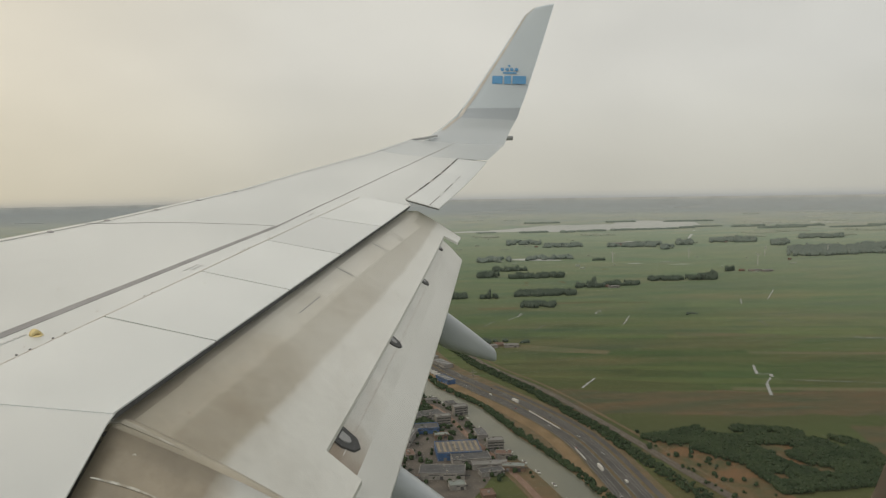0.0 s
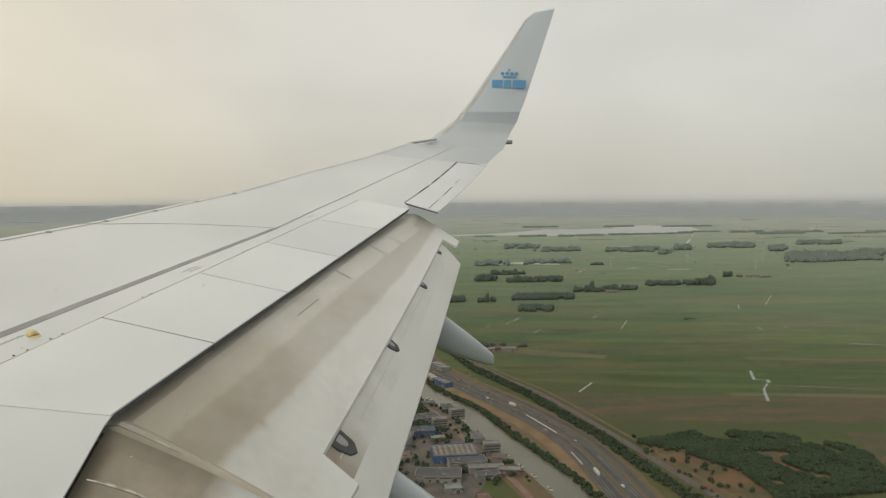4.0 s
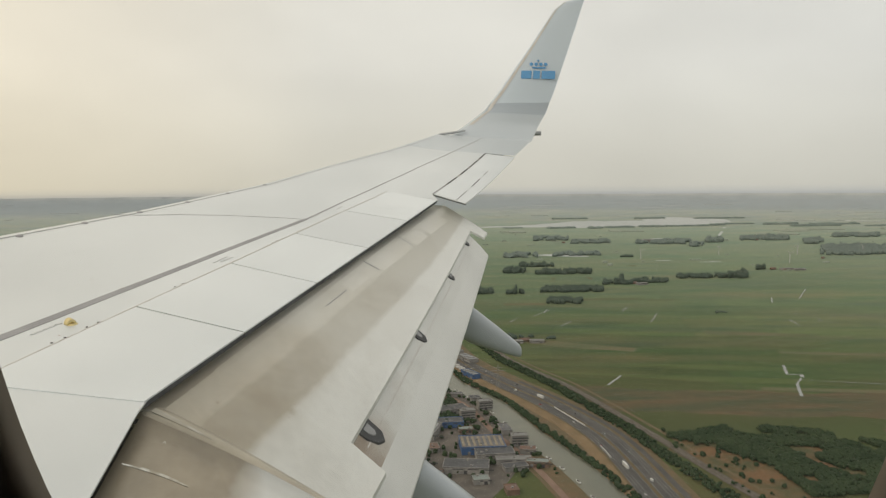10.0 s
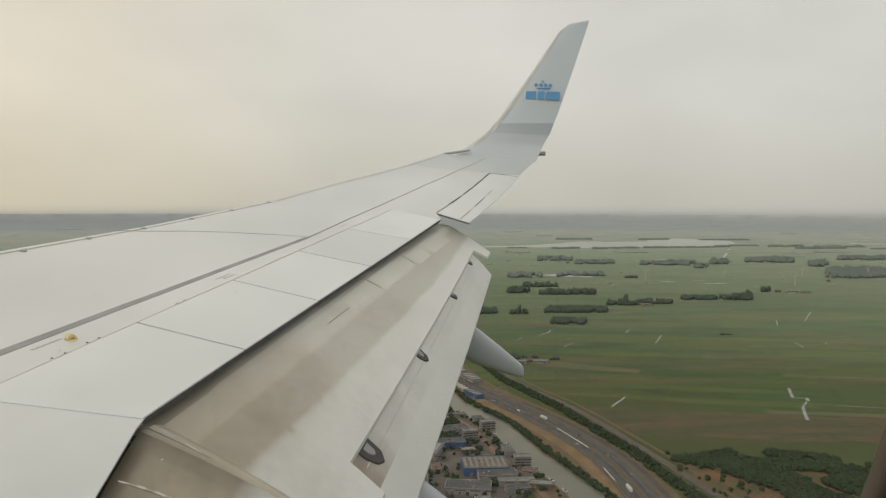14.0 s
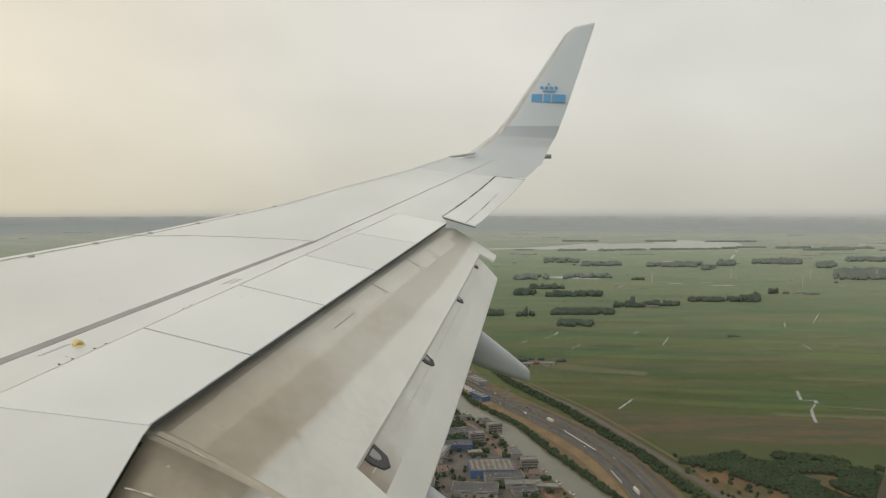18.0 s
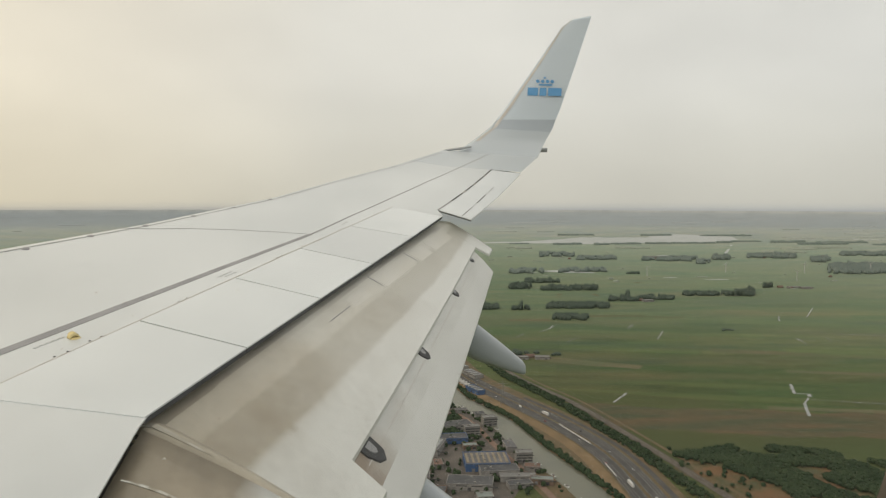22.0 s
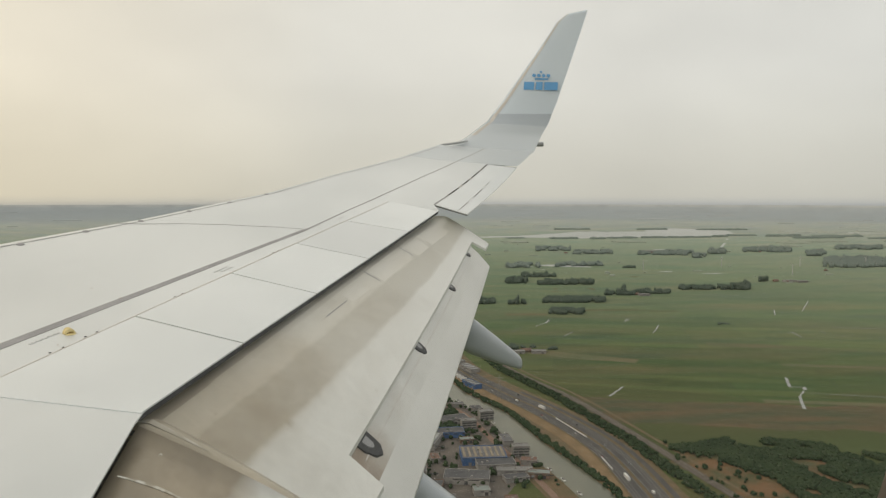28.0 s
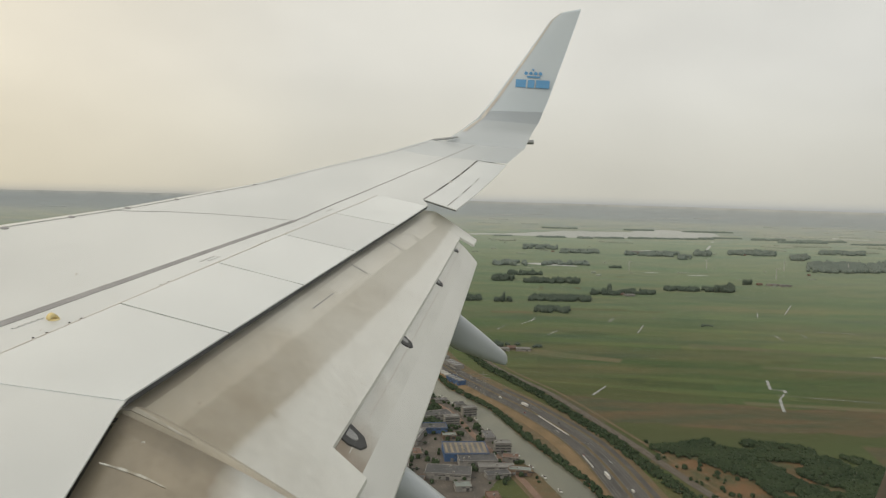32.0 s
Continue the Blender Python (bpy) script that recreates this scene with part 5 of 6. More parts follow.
def woods(name, places, mat, label, category="trees", size=(4, 7), per=2, height=1.15, tall=0.0, ragged=0.0):
    """Many crowns of several uneven clumps, joined."""
    V, Fs, n = [], [], 0
    for x, y in places:
        s = rng.uniform(*size)
        for k in range(per):
            co, fa = (SMALL if mat in FAR_MATS else BLOBS)[rng.integers(5)]
            a = rng.uniform(0, 6.28)
            r = s * rng.uniform(0.5, 0.85) if k else s
            ox, oy = (rng.normal(0, s * 0.5, 2) if k else (0, 0))
            oz = s * height * rng.uniform(0.55, 0.9 + 0.25 * (k > 0))
            c_, s_ = math.cos(a), math.sin(a)
            q = np.stack([co[:, 0] * c_ - co[:, 1] * s_, co[:, 0] * s_ + co[:, 1] * c_, co[:, 2] * (rng.uniform(0.8, 1.25) if not tall else rng.uniform(0.92, 1.08))], 1) * r
            base = M(x + ox, y + oy, 0)
            sc = shrink(math.hypot(x - 68, y - 6))
            if tall:  # leafy down to the ground
                up = tall * (1 + ragged * (1.6 * noise.noise(Vector((x / 26, y / 60, 4))) + 0.9 * noise.noise(Vector((x / 9, y / 20, 8)))))
                q[:, 2] *= up
                oz = r * up * 0.6
            q[:, 2] += oz
            q = q * sc + np.array(base[:])
            V.append(q)
            Fs.append(fa + n)
            n += len(q)
    me = bpy.data.meshes.new(name)
    V, Fs = np.concatenate(V), np.concatenate(Fs)
    me.from_pydata(V.tolist(), [], Fs.tolist())
    ob = finish(name, me, mat, smooth=mat in FAR_MATS)
    return tagged(ob, label, category, kind="stuff")


def scatter(poly, count):
    xs, ys = [p[0] for p in poly], [p[1] for p in poly]
    out = []
    while len(out) < count:
        x, y = rng.uniform(min(xs), max(xs)), rng.uniform(min(ys), max(ys))
        inside = False
        for (x0, y0), (x1, y1) in zip(poly, poly[1:] + poly[:1]):
            if (y0 > y) != (y1 > y) and x < (x1 - x0) * (y - y0) / (y1 - y0) + x0:
                inside = not inside
        if inside:
            out.append((x, y))
    return out


def along(pts, width, count):
    out = []
    for _ in range(count):
        i = rng.integers(len(pts) - 1)
        k = rng.uniform()
        a, b = Vector(pts[i]), Vector(pts[i + 1])
        p = a.lerp(b, k)
        t = (b - a).normalized()
        out.append(tuple(p + Vector((-t.y, t.x)) * rng.uniform(-width / 2, width / 2)))
    return out


def hedge(lines, mat, name, label, category):
    """Smooth far stands of trees, joined: each a body with steep sides, an uneven top and ragged ends."""
    V, Fs = [], []
    for (ax, ay), (bx, by), width, high in lines:
        a, b = Vector((ax, ay)), Vector((bx, by))
        t = (b - a).normalized()
        side = Vector((-t.y, t.x))
        n = max(14, int((b - a).length / (high * 0.22)))
        seed, off = rng.uniform(0, 900), width * 0.25
        base = len(V)
        for i in range(n + 1):
            k = i / n
            x = k * (b - a).length / high  # along, in tree heights
            end = min(1.0, 1.6 * x + 0.25, max(1.6 * (n * 0.22 - x), 0) + 0.25) ** 0.5
            wob = noise.noise(Vector((seed, x * 0.3, 0))) * off
            w = width * 0.5 * end * (0.85 + 0.4 * noise.noise(Vector((seed, x * 0.4, 5))) + 0.35 * noise.noise(Vector((seed, x * 1.1, 7))))
            h = high * end * (0.72 + 0.35 * noise.noise(Vector((seed, x * 0.33, 9))) + 0.42 * abs(noise.noise(Vector((seed, x * 1.25, 13)))) + 0.22 * abs(noise.noise(Vector((seed, x * 2.6, 17)))))
            c = a.lerp(b, k) + side * wob
            for q, z in ((-1.0, 0), (-1.04, 0.55), (-0.72, 0.93), (0, 1.0), (0.72, 0.93), (1.04, 0.55), (1.0, 0)):
                z *= 1 + 0.28 * noise.noise(Vector((seed + q * 3, x * 1.6, 2)))
                V.append(tuple(M(*(c + side * (q * w)), h * z)))
        for i in range(n):
            for j in range(6):
                p = base + i * 7 + j
                Fs.append((p, p + 7, p + 8, p + 1))
        Fs.append(tuple(base + j for j in range(7)))
        Fs.append(tuple(base + n * 7 + j for j in range(6, -1, -1)))
    me = bpy.data.meshes.new(name)
    me.from_pydata(V, [], Fs)
    return tagged(finish(name, me, mat, smooth=True), label, category, kind="stuff")


BELT = [(400, 560), (345, 740), (310, 900), (248, 1110), (176, 1290), (90, 1640), (0, 1950), (-110, 2300)]
woods("tree_belt", along(BELT, 18, 1900), LEAF, "belt of low dark green trees along the motorway", "trees", (1.1, 2.9))
woods("canal_hedge", along([(x + 24, y + 8) for x, y in CANAL[:9]], 9, 1000), LEAF, "bushes along the canal bank", "bushes", (1.6, 3.2))
woods("waterside_bushes", along([(x - 23, y - 8) for x, y in CANAL[1:5]], 6, 40), LEAF, "bushes at the water's edge", "bushes", (1.5, 3.0))
ribbon("rough_ground", [(350, 850), (395, 800), (410, 740), (420, 660)], 62, HEATH, 0.13, "rough orange-brown heath in front of the wood", "heath")
ribbon("rushes", [(262, 1050), (340, 1040), (434, 1028), (560, 1012), (709, 1000), (900, 985)], lambda t: 120 + 34 * noise.noise(Vector((t * 8, 0, 0))) + 26 * noise.noise(Vector((t * 26, 5, 0))), RUSHES, 0.11, "wide strip of brown rushes in the meadow", "meadow strip")
ribbon("rushes", [(620, 850), (760, 820), (900, 780)], 110, RUSHES, 0.17, "patch of brown rushes in the meadow", "meadow strip")
ribbon("rough_ground", [(372, 830), (430, 815), (500, 800), (570, 790)], lambda t: 150 * math.sin(math.pi * (0.12 + 0.76 * t)), HEATH, 0.2, "rough orange-brown heath under the wood", "heath")
woods("wood", [p for p in scatter([(345, 880), (434, 912), (445, 885), (489, 912), (565, 880), (608, 830), (585, 720), (440, 700), (434, 782), (385, 850)], 5200)
               if noise.noise(Vector((p[0] / 34, p[1] / 34, 3.3))) > -0.2], LEAF, "dark green wood beside the meadows", "wood", (1.4, 3.6), 3)
woods("scrub", scatter([(350, 905), (430, 880), (420, 780), (470, 700), (380, 690), (340, 800)], 60), LEAF, "scattered scrub on rough ground", "scrub", (1.5, 3.5))
# copses: near border from end to end, depth, height of the trees
for a, b, w, h in (((353, 1909), (446, 1911), 62, 12), ((366, 2120), (548, 2124), 74, 13), ((585, 2284), (683, 2286), 60, 13), ((625, 2300), (655, 2300), 70, 20), ((683, 2318), (805, 2321), 70, 13),
                   ((865, 2424), (1085, 2430), 80, 12), ((1040, 2420), (1105, 2424), 100, 19), ((299, 2600), (377, 2602), 120, 17), ((380, 2805), (512, 2809), 100, 13), ((411, 2563), (609, 2568), 120, 14),
                   ((262, 2091), (312, 2092), 40, 12), ((284, 2091), (296, 2092), 20, 21), ((100, 2080), (235, 2100), 90, 13), ((736, 1758), (772, 1758), 18, 4), ((866, 3174), (920, 3176), 60, 9), ((1238, 2659), (1272, 2662), 40, 17), ((196, 1468), (222, 1468), 26, 8), ((232, 1476), (262, 1476), 14, 6), ((282, 1462), (300, 1462), 12, 5)):
    c0, c1, c2, c3 = Vector(a), Vector(b), Vector(b) * (1 + w / b[1]), Vector(a) * (1 + w / a[1])
    count = int((b[0] - a[0]) * w / 4.5 + 14)
    places = []
    loose = 0.12 if w in (62, 74) else 0.38  # two planted blocks, the rest grown freely
    for x, y in scatter([tuple(c0), tuple(c1), tuple(c2), tuple(c3)], count):
        if loose > 0.2 and noise.noise(Vector((x / 16, h, 2))) + 0.5 < (y - a[1]) / w * 0.9 - 0.1:
            continue
        if noise.noise(Vector((x / 22, y / 30, h))) < -0.22:
            continue
        places.append((x + 6 * noise.noise(Vector((x / 18, y / 18, h))), y + 16 * noise.noise(Vector((x / 25, 3, h)))))
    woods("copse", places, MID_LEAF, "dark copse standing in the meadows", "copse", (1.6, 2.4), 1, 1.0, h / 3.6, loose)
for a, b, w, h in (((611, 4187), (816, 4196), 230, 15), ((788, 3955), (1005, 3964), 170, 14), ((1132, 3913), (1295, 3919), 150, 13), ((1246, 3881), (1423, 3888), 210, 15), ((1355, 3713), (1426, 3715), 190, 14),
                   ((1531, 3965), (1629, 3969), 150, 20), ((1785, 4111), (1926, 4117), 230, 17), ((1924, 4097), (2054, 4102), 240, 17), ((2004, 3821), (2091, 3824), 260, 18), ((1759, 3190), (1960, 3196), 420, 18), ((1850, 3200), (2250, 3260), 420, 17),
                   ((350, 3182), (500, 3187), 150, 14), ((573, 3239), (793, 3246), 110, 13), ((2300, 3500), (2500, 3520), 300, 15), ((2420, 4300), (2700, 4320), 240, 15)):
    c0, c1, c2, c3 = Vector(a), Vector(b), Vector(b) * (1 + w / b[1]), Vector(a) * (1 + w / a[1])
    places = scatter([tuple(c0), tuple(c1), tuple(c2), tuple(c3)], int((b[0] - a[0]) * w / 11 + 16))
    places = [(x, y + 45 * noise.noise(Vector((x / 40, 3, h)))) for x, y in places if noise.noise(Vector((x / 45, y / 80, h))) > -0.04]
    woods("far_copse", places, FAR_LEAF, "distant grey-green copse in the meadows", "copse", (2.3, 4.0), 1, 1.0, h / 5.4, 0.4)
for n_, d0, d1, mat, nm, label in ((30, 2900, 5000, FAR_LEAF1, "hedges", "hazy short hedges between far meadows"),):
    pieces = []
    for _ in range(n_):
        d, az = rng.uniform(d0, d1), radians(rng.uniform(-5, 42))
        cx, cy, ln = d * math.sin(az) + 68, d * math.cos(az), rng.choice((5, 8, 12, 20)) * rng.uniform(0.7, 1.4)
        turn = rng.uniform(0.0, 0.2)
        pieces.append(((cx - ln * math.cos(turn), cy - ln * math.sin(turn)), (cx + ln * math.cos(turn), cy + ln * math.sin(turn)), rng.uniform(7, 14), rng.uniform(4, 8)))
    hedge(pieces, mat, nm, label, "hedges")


def tree_lines(count, d0, d1, mat, spread, tall):
    """Ragged rows of trees, scattered over the far land."""
    pieces = []
    for _ in range(count):
        d, az = d0 * math.exp(rng.uniform(0, math.log(d1 / d0))), radians(rng.uniform(-45, 42))
        cx, cy = d * math.sin(az) + 68, d * math.cos(az)
        if 5350 < cy < 7400 and 250 < cx < 2950 or az < -0.2 and rng.uniform() < 0.8:
            continue
        ln = rng.uniform(*spread) * d / 6000
        pieces.append(((cx - ln, cy + rng.normal(0, 60)), (cx + ln, cy), rng.uniform(60, 160), rng.uniform(*tall)))
    hedge(pieces, mat, "far_tree_lines", "hazy tree lines and villages far off", "tree lines")


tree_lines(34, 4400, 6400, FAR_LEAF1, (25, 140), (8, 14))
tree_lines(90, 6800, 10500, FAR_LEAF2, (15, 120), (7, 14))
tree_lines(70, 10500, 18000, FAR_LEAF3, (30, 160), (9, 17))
shore = []
for x0, x1, y0, h in ((1180, 1290, 5380, 16), (1330, 1560, 5480, 13), (1600, 1800, 5530, 16), (1820, 2170, 5600, 12), (2200, 2330, 5680, 17), (2380, 2620, 5850, 13), (880, 1100, 5420, 14), (560, 700, 5480, 9),
                      (2650, 2950, 5750, 18), (2750, 3150, 5500, 20), (3000, 3400, 5700, 16), (2500, 3000, 6900, 15), (1950, 2250, 6950, 18), (1150, 1500, 6950, 16), (3700, 4300, 5600, 18), (3300, 3700, 5450, 13)):
    shore.append(((x0, y0), (x1, y0 + 40), 70, h))
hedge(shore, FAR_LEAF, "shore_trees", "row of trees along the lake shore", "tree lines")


def local(nm, bm, mat, parent, label=""):
    """A part in its parent's own axes."""
    me = bpy.data.meshes.new(nm)
    bm.to_mesh(me)
    bm.free()
    me.materials.append(mat)
    ob = new(nm, me)
    ob.parent = parent
    if label:
        tagged(ob, label)
    return ob


def shed(name, x, y, w, d, h, rot, roof, wall, label, lights=0, doors=3, vents=2, category="building", skylight=None):
    """A flat-roofed hall: walls, parapet roof, skylights, doors, windows and roof units."""
    th = empty(name, M(x, y))
    th.rotation_euler = (0, 0, radians(rot))
    tagged(th, label, category)
    local("wall", box_bm(-w / 2, -d / 2, 0, w / 2, d / 2, h), wall, th)
    local("roof", box_bm(-w / 2 - .3, -d / 2 - .3, h, w / 2 + .3, d / 2 + .3, h + 0.4), roof, th)
    for x0, y0, x1, y1 in ((-w / 2 - .3, -d / 2 - .3, w / 2 + .3, -d / 2 + .2), (-w / 2 - .3, d / 2 - .2, w / 2 + .3, d / 2 + .3),
                           (-w / 2 - .3, -d / 2 + .2, -w / 2 + .2, d / 2 - .2), (w / 2 - .2, -d / 2 + .2, w / 2 + .3, d / 2 - .2)):
        local("parapet", box_bm(x0, y0, h + .4, x1, y1, h + 1.0), wall, th)
    for i in range(lights):
        cx = -w / 2 + w * (i + 0.5) / lights
        local("skylight", box_bm(cx - w / lights * .22, -d * 0.40, h + .4, cx + w / lights * .22, d * 0.40, h + 1.0, 0.15), skylight or SKYLIGHT, th)
    for i in range(doors):
        cx = -w / 2 + w * (i + 0.5) / doors
        local("roller_door", box_bm(cx - 1.8, -d / 2 - .12, 0, cx + 1.8, -d / 2, min(4, h * .7)), DARK if i % 2 else ROOF_PALE, th)
        local("window_strip", box_bm(cx + 2.3, -d / 2 - .1, h * .72, cx + w / doors - 2.4, -d / 2, h * .72 + 1), DARK, th)
    for i in range(vents):
        cx, cy = rng.uniform(-w * .4, w * .4), rng.uniform(-d * .4, d * .4)
        local("roof_unit", box_bm(cx - 1.2, cy - .9, h + .4, cx + 1.2, cy + .9, h + 2.0, 0.1), WALL_GREY, th)
    return th


# industrial estate beside the canal
ribbon("paved_yard", [(-60, 690), (40, 810), (75, 920), (80, 1010), (60, 1110)], lambda t: 300 - 190 * t, YARD, 0.16, "brown paved yards of the industrial estate", "yard")
ribbon("quay_road", [(205, 640), (178, 766), (136, 901), (104, 1015), (50, 1120), (-6, 1300)], 8, YARD_RED, 0.42, "brick-paved quay road along the canal", "road")
for x, y, w, d, h, r_, roof, wall, label, n in (
        (117, 844, 52, 40, 9, 4, ROOF_GREY, WALL_BLUE, "blue-clad warehouse with a ribbed brown roof", 8),
        (118, 1176, 40, 14, 7, -62, ROOF_GREY, WALL_BLUE, "grey warehouse with a blue fascia", 4),
        (20, 905, 92, 44, 8, -14, ROOF_GREY, WALL_GREY, "wide grey hall with rows of pale skylights", 9),
        (-88, 826, 62, 40, 8, 14, ROOF_PALE, WALL_GREY, "pale-roofed hall in the industrial estate", 0),
        (6, 795, 90, 34, 9, 4, ROOF_DARK, WALL_GREY, "dark flat-roofed factory hall", 0),
        (-140, 795, 56, 36, 9, -10, ROOF_GREEN, WALL_GREY, "grey-green shed with a low roof", 0),
        (4, 735, 76, 26, 8, 8, ROOF_DARK, WALL_GREY, "dark hall with a long roof", 5),
        (150, 798, 40, 12, 6, 2, ROOF_PALE, WALL_GREY, "long hall with a white front", 0),
        (130, 815, 44, 22, 8, 6, ROOF_DARK, WALL_GREY, "dark-roofed workshop near the quay", 0),
        (84, 985, 40, 22, 7, 20, ROOF_DARK, WALL_GREY, "dark workshop among trees", 0),
        (96, 780, 50, 26, 7, -6, ROOF_DARK, WALL_GREY, "dark-roofed grey workshop near the quay", 0),
        (60, 1040, 30, 20, 6, 15, ROOF_GREY, BRICK, "small brick works building", 0),
        (80, 930, 34, 22, 7, 6, ROOF_DARK, WALL_BLUE, "dark blue works building", 0)):
    shed("warehouse", x, y, w, d, h, r_, roof, wall, label, n, skylight=ROOF_BROWN if n == 8 else None)
for x, y, r_ in ((163, 858, 4), (104, 958, 12), (130, 1000, 15)):
    th = shed("office_block", x, y, 20, 12, 12, r_, ROOF_PALE, WALL_PALE, "pale office block with strips of windows", 0, 3, 2)
    for k in range(3):
        for sx in (-1, 0, 1):
            local("window_band", box_bm(sx * 6.4 - 2.8, -6.14, 2 + 3.4 * k, sx * 6.4 + 2.8, -6.0, 3.6 + 3.4 * k), DARK, th)
for x, y, w, d, r_ in ((-172, 1945, 90, 30, -35), (-95, 1880, 100, 40, -35), (-35, 1830, 60, 34, -35), (-208, 2101, 120, 40, -40)):
    shed("logistics_hall", x, y, w, d, 10, r_, ROOF_WHITE, WALL_PALE, "large white-roofed logistics hall by the motorway", 6)
for x, y, w, r_ in ((-40, 1604, 70, -62), (0, 1540, 60, -62), (62, 1440, 70, -66), (80, 1360, 60, -66), (106, 1290, 50, -66)):
    shed("long_shed", x + 12, y, w, 18, 6, r_, ROOF_GREY, WALL_GREY, "long grey shed between canal and motorway", 4)
small_rng = np.random.default_rng(8)
for i, (x, y) in enumerate(((60, 760), (150, 905), (60, 840), (100, 905), (150, 780), (70, 720), (140, 720), (110, 745), (40, 960), (10, 1000), (60, 1080), (30, 1060), (-60, 960), (-90, 910), (170, 830), (176, 790), (118, 1040), (92, 1060), (50, 890), (-30, 960))):
    shed("works_building", x, y, small_rng.uniform(14, 30), small_rng.uniform(10, 18), small_rng.uniform(4, 7), small_rng.choice((8, 14, -8, 98)),
         (ROOF_DARK, ROOF_GREY, TILE, ROOF_GREEN)[i % 4], (BRICK, WALL_GREY, WALL_PALE)[i % 3],
         ("small dark-roofed works building", "small grey-roofed works building", "small red-tiled works building", "small green-roofed works building")[i % 4] + " near the canal", 0, 2, 1)
woods("estate_trees", scatter([(-20, 960), (90, 1000), (80, 1110), (-40, 1130), (-120, 1000)], 170), LEAF, "dark trees among the works buildings", "trees", (2.5, 5))
woods("quay_trees", scatter([(30, 925), (100, 930), (95, 1000), (80, 1060), (40, 1080), (0, 1000)], 330), LEAF, "dense dark trees behind the quay", "trees", (2.2, 4.4))
woods("yard_trees", scatter([(-120, 740), (180, 760), (150, 960), (0, 980), (-140, 900)], 300), LEAF, "single trees in the yards", "trees", (1.8, 3.8))


def vehicle(name, length, width, height, mat, label, category, cab_len=0.0):
    th = empty(name)
    tagged(th, label, category, group="vehicles on the motorway")
    local("body", box_bm(-length / 2, -width / 2, 0.35, length / 2 - cab_len, width / 2, height * (1 if cab_len else .62), 0.12), mat, th)
    if cab_len:
        local("cab", box_bm(length / 2 - cab_len + .3, -width / 2, 0.35, length / 2, width / 2, height * .85, 0.15), ROOF_WHITE, th)
    else:
        bm = box_bm(-length * .34, -width * .44, height * .62, length * .2, width * .44, height, 0.1)
        local("cabin", bm, DARK, th)
    for sx in (-.32, .32):
        for sy in (-1, 1):
            bm = bmesh.new()
            bmesh.ops.create_cone(bm, segments=10, radius1=.36, radius2=.36, depth=.22, cap_ends=True)
            for v in bm.verts:
                v.co = Vector((length * sx + v.co.x, sy * (width / 2 - .1) + v.co.z, .36 + v.co.y))
            local("wheel", bm, DARK, th)
    return th


def on_line(line, dist, off):
    acc = 0
    for a, b in zip(line, line[1:]):
        a, b = Vector(a), Vector(b)
        if acc + (b - a).length > dist:
            t = (b - a).normalized()
            p = a + t * (dist - acc) + Vector((-t.y, t.x)) * off
            return p, math.degrees(math.atan2(t.y, t.x))
        acc += (b - a).length
    return Vector(line[-1]), 0


CAR_MATS = [material("car_white", (.6, .6, .6), (.65, .65, .65), 1, .3), material("car_silver", (.35, .36, .37), (.4, .41, .42), 1, .3),
            material("car_black", (.03, .03, .035), (.05, .05, .05), 1, .3), material("car_red", (.3, .03, .03), (.35, .05, .04), 1, .3)]
cars = [vehicle("car", 4.4, 1.8, 1.5, m, l, "car") for m, l in zip(CAR_MATS, ("white car on the motorway", "silver car on the motorway", "black car on the motorway", "red car on the motorway"))]
truck = vehicle("lorry", 15.5, 2.5, 3.9, ROOF_WHITE, "white lorry on the motorway", "lorry", 2.3)
vans = vehicle("van", 6.2, 2.1, 2.5, ROOF_WHITE, "white van on the motorway", "van", 1.6)
done = set()
for i in range(44):
    side = 1 if i % 2 else -1
    proto = truck if i in (5, 12, 27) else vans if i % 9 == 4 else cars[i % 4] if i % 3 else cars[0]
    p, ang = on_line(HIGHWAY, 60 + i * 40 + rng.uniform(-12, 12), side * (6.8 if i % 4 < 2 else 12.6))
    m = Matrix.Translation(M(p.x, p.y, 0.5)) @ Matrix.Rotation(radians(ang + (180 if side > 0 else 0)), 4, "Z")
    if proto.name not in done:
        proto.matrix_basis = m
        done.add(proto.name)
    else:
        copy_thing(proto, m)
trailer = vehicle("box_trailer", 11.5, 2.5, 3.7, ROOF_WHITE, "white box trailer parked in a row beside the motorway", "trailer", 1.6)
trailer["group"] = "row of parked trailers"
for i in range(17):
    p, ang = on_line(HIGHWAY, 690 + i * 12, 25)
    m = Matrix.Translation(M(p.x, p.y, 0.2)) @ Matrix.Rotation(radians(ang + 75), 4, "Z")
    if i == 0:
        trailer.matrix_basis = m
    else:
        copy_thing(trailer, m)
parked = vehicle("parked_car", 4.4, 1.8, 1.5, CAR_MATS[0], "white car parked in a works yard", "car")
parked["group"] = "cars parked in the yards"
first = True
for i in range(70):
    x, y = scatter([(-120, 740), (150, 770), (128, 960), (20, 985), (-140, 900)], 1)[0]
    m = Matrix.Translation(M(x, y, 0.17)) @ Matrix.Rotation(radians(10 + 90 * (i % 2) + rng.normal(0, 4)), 4, "Z")
    if first:
        parked.matrix_basis, first = m, False
    else:
        copy_thing(parked, m)


